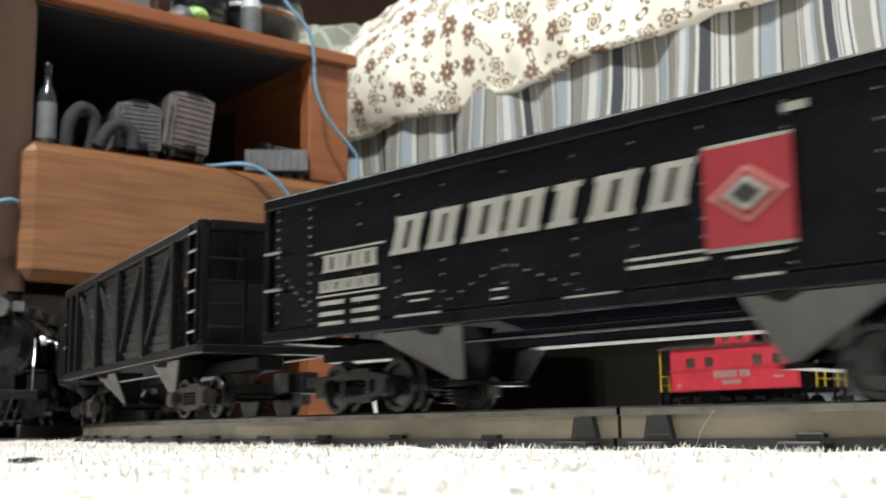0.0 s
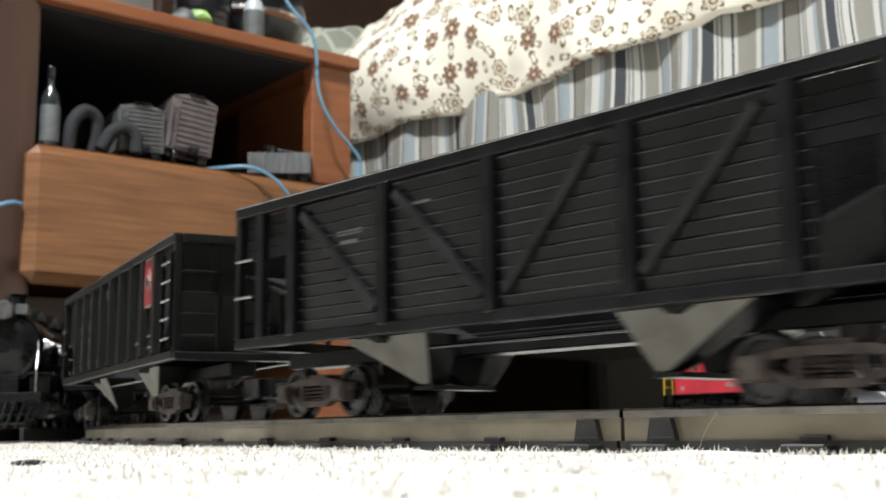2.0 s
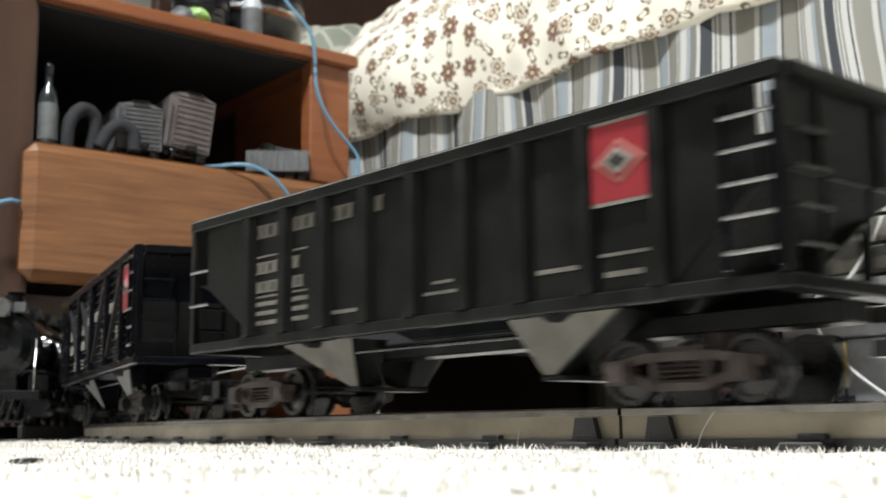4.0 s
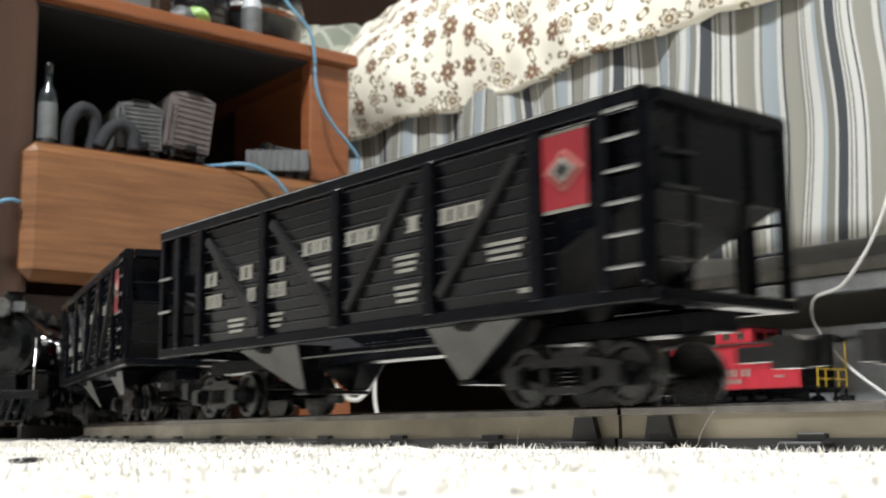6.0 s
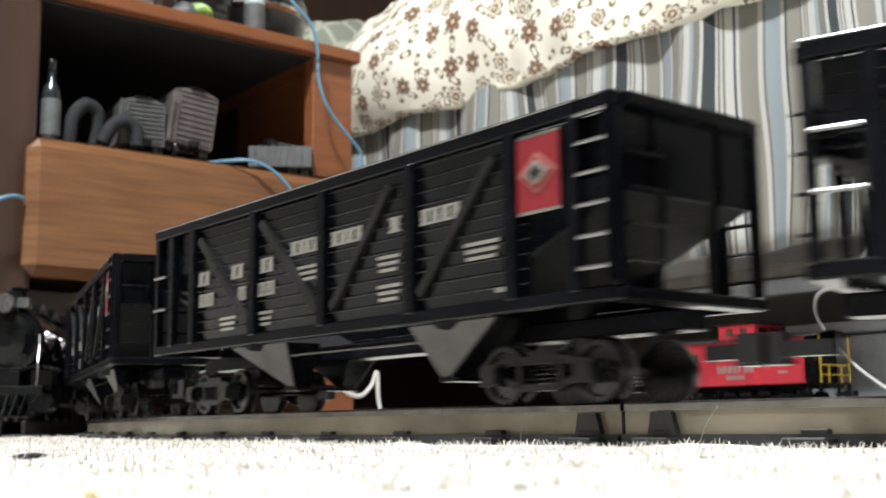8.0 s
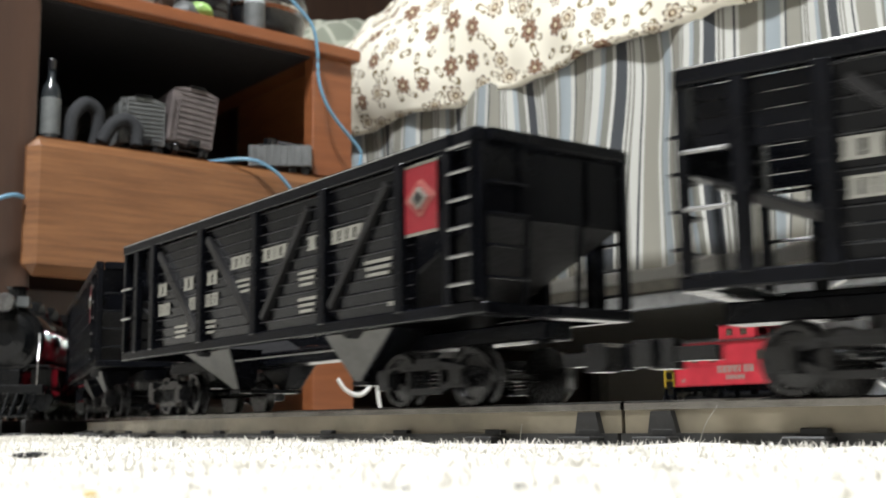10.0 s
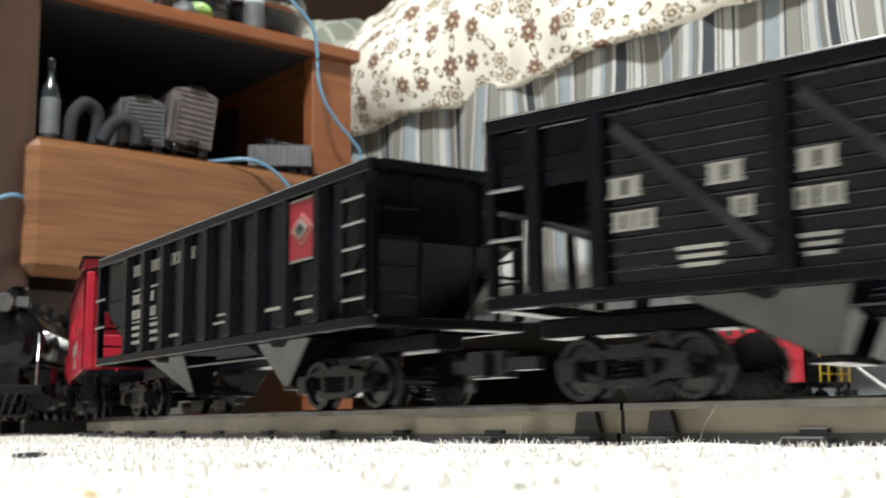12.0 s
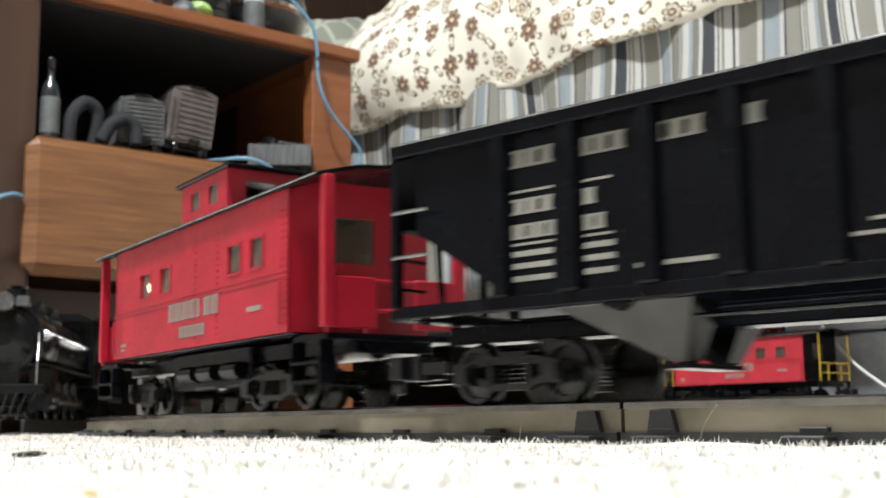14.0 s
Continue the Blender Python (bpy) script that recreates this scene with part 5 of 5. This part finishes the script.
def smooth_curve(rows):
    def f(v):
        a, b, c = curve_at(rows, max(0, v - 0.03)), curve_at(rows, v), curve_at(rows, v + 0.03)
        return [(x + y + z) / 3 for x, y, z in zip(a, b, c)]
    return f


COMFORTER = smooth_curve([(0, 1.000, 0.450), (0.02, 0.992, 0.462), (0.08, 0.982, 0.520), (0.18, 0.995, 0.620), (0.28, 1.050, 0.695), (0.42, 1.175, 0.755), (0.70, 1.44, 0.80), (1.6, 2.3, 0.80)])


def comforter_at(u, v):
    y, z = COMFORTER(v)
    hem = 0.012 * noise.noise((u * 3.2, 1.0, 0)) + 0.006 * noise.noise((u * 11, 4.0, 0)) - 0.020 * max(0.0, u + 0.95)
    n = 0.020 * noise.noise((u * 3.0, v * 4.0, 2)) + 0.011 * noise.noise((u * 8 + v * 5, v * 8, 5)) + 0.006 * noise.noise((u * 26, v * 22, 8))
    low = 0.13 * max(0.0, min(1.0, (-1.35 - u) / 0.45)) * min(1.0, v / 0.25)
    return Vector((u, y - n * (1.0 if v < 0.35 else 0.4), z + hem * max(0, 1 - v * 3) + n * (0.3 if v < 0.3 else 1.2) - low))


def stripes_at(u, v):
    deep = 0.013 * math.sin(u * 34 + 3.0 * noise.noise((u * 5, 0, 0))) + 0.014 * noise.noise((u * 14, v * 2.0, 3)) + 0.006 * noise.noise((u * 42, v * 3, 6))
    fade = min(1.0, 0.25 + v * 2.8)
    return Vector((u + 0.02 * noise.noise((u * 7, v * 5, 9)), 1.012 - 0.012 * v + deep * fade, 0.53 - v))


def build_bed():
    bed = thing("bed", "low bed with a grey-beige side rail", "bed")
    part("mattress", rbox(-2.30, 0.9, 1.085, 2.45, 0.20, 0.66, 0.04, 3), WHITE, bed)
    part("side_rail", rbox(-2.35, 0.95, 1.065, 1.090, 0.1635, 0.1785, 0.002, 2), BEDFRAME, bed, "olive-beige side rail")
    part("lower_rail", rbox(-2.35, 0.95, 1.058, 1.080, 0.1440, 0.1610, 0.004, 2), TUB, bed, "pale grey lower rail")
    for x, y in ((-2.33, 1.095), (0.92, 1.095), (-2.33, 2.43), (0.92, 2.43)):
        part("leg", rbox(x - 0.02, x + 0.02, y - 0.005, y + 0.035, 0, 0.2, 0.003), BEDFRAME, bed)
    part("headboard", rbox(-2.40, -2.36, 1.07, 2.46, 0.05, 1.30, 0.006), WOOD_DARK, bed)
    s = sheet("striped_sheet", stripes_at, lin(-1.85, 0.9, 420), lin(0, 0.345, 16), STRIPED, 0.0012)
    tagged(s, "white, grey and blue striped bed sheet hanging in folds", "bed sheet")
    c = sheet("floral_comforter", comforter_at, lin(-1.83, 0.9, 300), lin(0, 1.45, 90), FLORAL, 0.010)
    tagged(c, "cream comforter with brown flower print hanging over the bed", "comforter")


build_bed()


def pillow():
    bm = bmesh.new()
    bmesh.ops.create_icosphere(bm, subdivisions=5, radius=1.0)
    for v in bm.verts:
        x, y, z = v.co
        v.co = Vector((0.24 * math.copysign(abs(x) ** 0.6, x), 0.34 * math.copysign(abs(y) ** 0.6, y), 0.115 * z))
        v.co += 0.022 * Vector((0, 0, noise.noise(v.co * 9))) + 0.008 * Vector((0, 0, noise.noise(v.co * 28)))
    ob = new("pillow", mesh_of("pillow", bm, PILLOW, True))
    ob.matrix_basis = pose(-2.00, 1.43, 0.735, 0, 10, 6)
    tagged(ob, "grey-green patterned pillow at the head of the bed", "pillow")


pillow()


# ---------- under the bed ----------
def siding():
    b = thing("siding_track", "short straight toy track on a thin pale board", "track", pose(0, 0, -0.0035))
    part("board", rbox(-0.93, -0.30, 0.985, 1.060, 0.0, 0.0120, 0.0015), BEDFRAME, b, "thin pale board")
    for y in (1.006, 1.022, 1.038):
        r = part("rail", rbox(-0.925, -0.31, y - 0.0013, y + 0.0013, 0.0170, 0.0235, 0.0003), RAILSIDE, b)
        part("rail_head", rbox(-0.925, -0.31, y - 0.0017, y + 0.0017, 0.0235, 0.0257, 0.0004), RAILHEAD, r)
    tie = mesh_of("tie", rbox(-0.0055, 0.0055, -0.026, 0.026, 0.0121, 0.0169, 0.0004), TIE)
    for i in range(14):
        part("tie", tie, TIE, b).location = (-0.91 + 0.044 * i, 1.022, 0)


siding()
MARK = (len(TRUCKS), len(SPINNERS))
parked = caboose("parked red caboose with yellow end railings on a siding", PALE_RED, YELLOW, 0.183, "", BLACK)
parked.matrix_basis = pose(-0.7510, 1.022, 0.0222) @ Matrix.Diagonal((0.915, 0.915, 0.915, 1))
del TRUCKS[MARK[0]:]
del SPINNERS[MARK[1]:]
tub = thing("storage_tub", "grey translucent plastic storage tub under the bed", "storage tub", pose(-0.56, 1.24, 0.0))
part("bin", rbox(-0.20, 0.25, -0.14, 0.14, 0.003, 0.100, 0.012, 2), TUB, tub)
part("lid", rbox(-0.21, 0.26, -0.15, 0.15, 0.1005, 0.112, 0.003, 2), TUB, tub)
strand("white_cable", [(-0.575, 1.070, 0.0035), (-0.6368, 1.0620, 0.0497), (-0.6573, 1.0600, 0.0674), (-0.6731, 1.0560, 0.0870), (-0.6825, 1.0450, 0.1098), (-0.6763, 1.0300, 0.1248), (-0.6560, 1.0100, 0.1351), (-0.6121, 0.9850, 0.1405), (-0.5805, 0.9800, 0.1703), (-0.5617, 0.9800, 0.2027), (-0.5537, 0.9850, 0.2315)], 0.0017, WHITE, None, "white cable drooping from the bed", "cable")


# ---------- parked steam locomotive ----------
spoke_bm = bmesh.new()
rod(spoke_bm, (0.0035, 0, 0), (0.0142, 0, 0), 0.0008, 5)
SPOKE = mesh_of("spoke", spoke_bm, WHEEL)


def locomotive():
    a = -30.0
    c = thing("steam_locomotive", "glossy black model steam locomotive parked on its own track", "locomotive", pose(-0.9345, 0.3267, 0.014, 0, 0, a))
    zc, r = 0.057, 0.0250
    bm = bmesh.new()
    lathe(bm, [(r, -0.10), (r, 0.045), (r * 1.03, 0.046), (r * 1.03, 0.049), (r * 0.98, 0.05), (r * 0.98, 0.108), (r * 1.03, 0.109), (r * 1.03, 0.112), (r * 0.9, 0.114)], "x", 36, (0, 0, zc))
    part("boiler", bm, LOCO, c, smooth=True)
    bm = bmesh.new()
    lathe(bm, [(r * 0.78, 0.1138), (r * 0.78, 0.1155), (r * 0.55, 0.1185), (r * 0.2, 0.120)], "x", 30, (0, 0, zc))
    for i in range(12):
        q = 2 * math.pi * i / 12
        rod(bm, (0.1135, r * 0.86 * math.cos(q), zc + r * 0.86 * math.sin(q)), (0.1155, r * 0.86 * math.cos(q), zc + r * 0.86 * math.sin(q)), 0.0009, 6)
    part("smokebox_door", bm, LOCO, c, "bolted smokebox door")
    bm = bmesh.new()
    lathe(bm, [(0.0058, 0.114), (0.0066, 0.117), (0.0066, 0.126), (0.0058, 0.1268)], "x", 18, (0, 0, zc + 0.026))
    part("headlight", bm, RUNG, c, "round worn metal headlight")
    bm = bmesh.new()
    lathe(bm, [(0.0085, zc + r - 0.003), (0.0066, zc + r + 0.004), (0.0070, zc + r + 0.014), (0.0085, zc + r + 0.016), (0.0060, zc + r + 0.016)], "z", 20, (0.085, 0, 0))
    part("smokestack", bm, LOCO, c)
    for x, rr, hh in ((0.035, 0.0125, 0.011), (-0.020, 0.0135, 0.012)):
        bm = bmesh.new()
        lathe(bm, [(rr * 1.15, zc + r - 0.004), (rr, zc + r + 0.002), (rr * 0.95, zc + r + hh * 0.6), (rr * 0.7, zc + r + hh * 0.92), (rr * 0.2, zc + r + hh)], "z", 24, (x, 0, 0))
        part("dome", bm, LOCO, c, smooth=True)
    bm = bmesh.new()
    lathe(bm, [(0.0062, zc + r + 0.004), (0.0055, zc + r + 0.006), (0.0038, zc + r + 0.011), (0.001, zc + r + 0.012)], "z", 16, (0.062, 0.0, 0))
    part("bell", bm, BRASS, c, "small polished bell")
    for sgn in (-1, 1):
        bm = bmesh.new()
        rod(bm, (-0.09, sgn * (r + 0.002), zc + 0.006), (0.105, sgn * (r + 0.002), zc + 0.006), 0.0007, 6)
        for i in range(7):
            x = -0.085 + i * 0.031
            rod(bm, (x, sgn * (r - 0.001), zc + 0.006), (x, sgn * (r + 0.0022), zc + 0.006), 0.0009, 6)
        part("handrail", bm, STEEL, c, "bright wire handrail")
        part("running_board", rbox(-0.09, 0.118, min(sgn * 0.016, sgn * 0.031), max(sgn * 0.016, sgn * 0.031), 0.0375, 0.0390, 0.0004), LOCO, c)
        bm = bmesh.new()
        lathe(bm, [(0.0085, 0.080), (0.0095, 0.081), (0.0095, 0.108), (0.0085, 0.109)], "x", 20, (0, sgn * 0.0235, 0.0150))
        box(bm, 0.082, 0.107, sgn * 0.0235 - 0.007, sgn * 0.0235 + 0.007, 0.0225, 0.0365)
        part("cylinder_block", bm, LOCO, c)
        bm = bmesh.new()
        rod(bm, (0.080, sgn * 0.0235, 0.0150), (0.000, sgn * 0.0235, 0.0135), 0.0010, 6)
        box(bm, -0.075, 0.052, sgn * 0.0225 - 0.0006, sgn * 0.0225 + 0.0006, 0.0118, 0.0148)
        part("side_rod", bm, STEEL, c, "bright side rod")
        for x in (-0.070, -0.030, 0.010, 0.050):
            bm = bmesh.new()
            lathe(bm, [(0.010, sgn * 0.0145), (0.0165, sgn * 0.0145), (0.0165, sgn * 0.0185), (0.0148, sgn * 0.0195), (0.0140, sgn * 0.0180), (0.0040, sgn * 0.0180), (0.0040, sgn * 0.0205)], "y", 28, (x, 0, 0.0166))
            wheel = part("driving_wheel", bm, WHEEL, c, "spoked driving wheel")
            for i in range(10):
                sp = part("spoke", SPOKE, WHEEL, wheel)
                sp.matrix_basis = pose(x, sgn * 0.0185, 0.0166, 0, 36 * i, 0)
        # front step rail that curves down to the pilot beam
        bm = bmesh.new()
        pts = [(0.112, sgn * 0.022, zc + 0.006), (0.121, sgn * 0.024, zc - 0.004), (0.127, sgn * 0.0245, zc - 0.016), (0.128, sgn * 0.0245, 0.0245)]
        for p, q in zip(pts, pts[1:]):
            rod(bm, p, q, 0.0007, 6)
        part("front_handrail", bm, STEEL, c, "pale curved front handrail")
    part("pilot_beam", rbox(0.116, 0.129, -0.029, 0.029, 0.0180, 0.0245, 0.0006), LOCO, c)
    bm = bmesh.new()
    rod(bm, (0.130, -0.019, 0.003), (0.149, 0, 0.003), 0.0012, 6)
    pilot = part("pilot", bm, LOCO, c, "barred pilot")
    bm = bmesh.new()
    rod(bm, (0.130, 0.019, 0.003), (0.149, 0, 0.003), 0.0012, 6)
    part("pilot_foot", bm, LOCO, pilot)
    for i in range(9):
        y = -0.024 + i * 0.006
        bm = bmesh.new()
        rod(bm, (0.128, y, 0.0185), (0.128 + 0.020 * (1 - abs(y) / 0.03), y * 0.8, 0.003), 0.0012, 6)
        part("pilot_bar", bm, LOCO, pilot)
    part("frame", rbox(-0.10, 0.116, -0.011, 0.011, 0.010, 0.036, 0.001), LOCO, c)
    for y in (-0.0160, 0.0205):
        bm = bmesh.new()
        lathe(bm, [(0.0085, y - 0.0045), (0.0085, y)], "y", 16, (0.098, 0, 0.0085))
        part("pilot_wheel", bm, WHEEL, c)
    part("cab", rbox(-0.150, -0.098, -0.031, 0.031, 0.0300, 0.0880, 0.001), LOCO, c)
    bm = bmesh.new()
    pr = [(-0.034, 0.0875), (0.034, 0.0875), (0.018, 0.0945), (-0.018, 0.0945)]
    v = [[bm.verts.new((x, y, z)) for y, z in pr] for x in (-0.158, -0.092)]
    bm.faces.new(v[0])
    bm.faces.new(v[1][::-1])
    for i in range(4):
        bm.faces.new((v[0][i], v[1][i], v[1][(i + 1) % 4], v[0][(i + 1) % 4]))
    part("cab_roof", bm, LOCO, c)
    # tender
    part("tender_body", rbox(-0.320, -0.170, -0.030, 0.030, 0.0190, 0.0700, 0.002, 2), LOCO, c, "black tender")
    part("tender_rim", rbox(-0.318, -0.240, -0.028, 0.028, 0.0702, 0.0780, 0.002), LOCO, c)
    for x in (-0.285, -0.205):
        t = part("truck", TRUCK_MESHES[TRUCK.name], TRUCK, c)
        t.location = (x, 0, 0)
        for q in (-0.018, 0.018):
            part("wheelset", WHEELSET, WHEEL, t).location = (q, 0, WHEEL_R)
    for i in range(5):
        bm = bmesh.new()
        lathe(bm, [(0.0012, 0), (0.0022, 0.001), (0.0022, 0.004), (0.0008, 0.005)], "z", 10, (0.100 - 0.042 * i, -r * 0.72, zc + r * 0.70))
        part("fitting", bm, RUNG, c, "small bright boiler fitting")
    # bright beads added as glints along the handrail and running board
    for i in range(9):
        for q, z in ((-r - 0.0028, zc + 0.006), (-0.0312, 0.0384)):
            bm = bmesh.new()
            bmesh.ops.create_icosphere(bm, subdivisions=1, radius=0.0013, matrix=Matrix.Translation((0.106 - 0.023 * i, q, z)))
            part("sparkle_knob", bm, STEEL, c, "bright knob added as a sparkle of light")
    bm = bmesh.new()
    for i in range(4):
        rod(bm, (0.060 - 0.03 * i, -r - 0.002, zc - 0.004), (0.045 - 0.03 * i, -r - 0.003, zc - 0.014), 0.0012, 6)
    rod(bm, (-0.08, -r - 0.002, zc - 0.008), (0.08, -r - 0.002, zc - 0.008), 0.0011, 6)
    part("piping", bm, LOCO, c)
    for y in (-0.0105, 0.0105):
        bm = bmesh.new()
        box(bm, 0.108, 0.1165, y - 0.004, y + 0.004, zc + r - 0.001, zc + r + 0.006)
        part("marker_box", bm, LABEL, c)
    # short track under it
    t = thing("display_track", "short straight toy track under the parked locomotive", "track", pose(-0.9345, 0.3267, 0, 0, 0, a))
    for y in (-0.016, 0.0, 0.016):
        rl = part("rail", rbox(-0.33, 0.125, y - 0.0013, y + 0.0013, 0.0048, 0.0116, 0.0003), TIE, t)
        part("rail_head", rbox(-0.33, 0.125, y - 0.0017, y + 0.0017, 0.0116, 0.0140, 0.0004), TIE, rl)
    tie = mesh_of("tie", rbox(-0.0055, 0.0055, -0.026, 0.026, 0.0005, 0.0047, 0.0004), TIE)
    for i in range(11):
        part("tie", tie, TIE, t).location = (-0.315 + 0.043 * i, 0, 0)


locomotive()

# ---------- ceiling lamp fixture ----------
fixture = thing("ceiling_light", "round white ceiling light with a glowing diffuser", "ceiling lamp", pose(LAMP.x, LAMP.y, 2.30))
bm = bmesh.new()
lathe(bm, [(0.19, 0.15), (0.19, 0.06), (0.17, 0.05), (0.17, 0.15)], "z", 36)
part("rim", bm, WHITE, fixture)
glow = Tree("lamp_diffuser")
glow.b.inputs["Emission Color"].default_value = (0.985, 0.985, 1.0, 1)
glow.b.inputs["Emission Strength"].default_value = 6.0
bm = bmesh.new()
lathe(bm, [(0.168, 0.055), (0.168, 0.02), (0.14, 0.006), (0.02, 0.0)], "z", 36)
part("diffuser", bm, glow.done((0.8, 0.8, 0.75), 0.4), fixture, "glowing white diffuser")

# ---------- the moving train ----------
TRAIN = [
    (smooth_hopper(), -0.2166, 0.0985),
    (composite_hopper("dusty black wood-sided hopper car with faded lettering", DUSTY, CHUTE_WORN, TRUCK_BROWN, False, 1.040), -0.5457, 0.0985),
    (ribbed_hopper("weathered green-black ribbed hopper car with a red sign", WEATHERED, CHUTE_WORN, TRUCK_BROWN, True, 1.022), -0.8759, 0.0985),
    (composite_hopper("black wood-sided hopper car with cream lettering and red sign", BLACK, CHUTE, TRUCK, True, 1.062), -1.2173, 0.0985),
    (composite_hopper("black wood-sided hopper car with cream lettering and red sign", BLACK, CHUTE, TRUCK, True, 1.062), -1.5386, 0.0985),
    (composite_hopper("black wood-sided hopper car with cream lettering and red sign", BLACK, CHUTE, TRUCK, True, 1.055), -1.8771, 0.0985),
    (ribbed_hopper("clean black ribbed steel hopper car with a red sign", BLACK, CHUTE, TRUCK, False, 1.042), -2.2028, 0.0985),
    (caboose("bright red caboose with a cupola at the end of the train", CABOOSE_RED, CABOOSE_RED, 0.197, "cars of the moving train", None, 0.0275, 0.0803, (-0.0170, 0.0340, 0.1005), 0.0260,
             ((-0.0610, 0.0135), (-0.0340, 0.0125), (0.0435, 0.0123), (0.0651, 0.0115)), 0.0260, (-0.0221, 0.0082), True), -2.5010, 0.0690),
]
# seconds and metres run
RUN = [(0.0, -0.0103), (0.4, 0.0490), (0.8, 0.1040), (1.2, 0.1622), (1.6, 0.2250), (2.0, 0.2905), (2.4, 0.3500), (3.0, 0.4320), (4.2, 0.6130), (5.5, 0.8118), (6.5, 0.9640), (7.0, 1.0432),
       (8.1, 1.2135), (9.5, 1.4180), (11.0, 1.6255), (11.5, 1.6970), (12.5, 1.8307), (13.2, 1.9284), (14.0, 2.0483)]


def run(t):
    for i in range(len(RUN) - 1):
        if t <= RUN[i + 1][0] + 1e-9:
            break
    (t0, a), (t1, b) = RUN[i], RUN[i + 1]

    def slope(k):
        lo, hi = RUN[max(k - 1, 0)], RUN[min(k + 1, len(RUN) - 1)]
        return (hi[1] - lo[1]) / (hi[0] - lo[0])
    h = t1 - t0
    u = (t - t0) / h
    return (2 * u ** 3 - 3 * u * u + 1) * a + (u ** 3 - 2 * u * u + u) * h * slope(i) + (3 * u * u - 2 * u ** 3) * b + (u ** 3 - u * u) * h * slope(i + 1)


def car_pose(mid, base):
    xa, ya, aa = track(mid + base)
    xb, yb, ab = track(mid - base)
    return (xa + xb) / 2, (ya + yb) / 2, math.atan2(ya - yb, xa - xb), aa, ab


def motions():
    steps = [i / 10 for i in range(141)]
    for car, mid, base in TRAIN:
        rows = []
        for t in steps:
            x, y, a, _, _ = car_pose(mid + run(t), base)
            rows.append((t, pose(x, y, RAIL_TOP, 0, 0, math.degrees(a))))
        walk(car, rows)
        for tr, owner, off, _ in TRUCKS:
            if owner == car:
                rows = []
                for t in [i / 5 for i in range(71)]:
                    _, _, a, fa, fb = car_pose(mid + run(t), base)
                    rows.append((t, pose(off, 0, 0, 0, 0, math.degrees((fa if off > 0 else fb) - a))))
                walk(tr, rows)
    spin = [i / 15 for i in range(211)]
    turns = [math.degrees(run(t) / WHEEL_R) for t in spin]
    for k, (w, x) in enumerate(SPINNERS):
        walk(w, [(t, pose(x, 0, WHEEL_R, 0, q + 37 * k, 0)) for t, q in zip(spin, turns)])


motions()
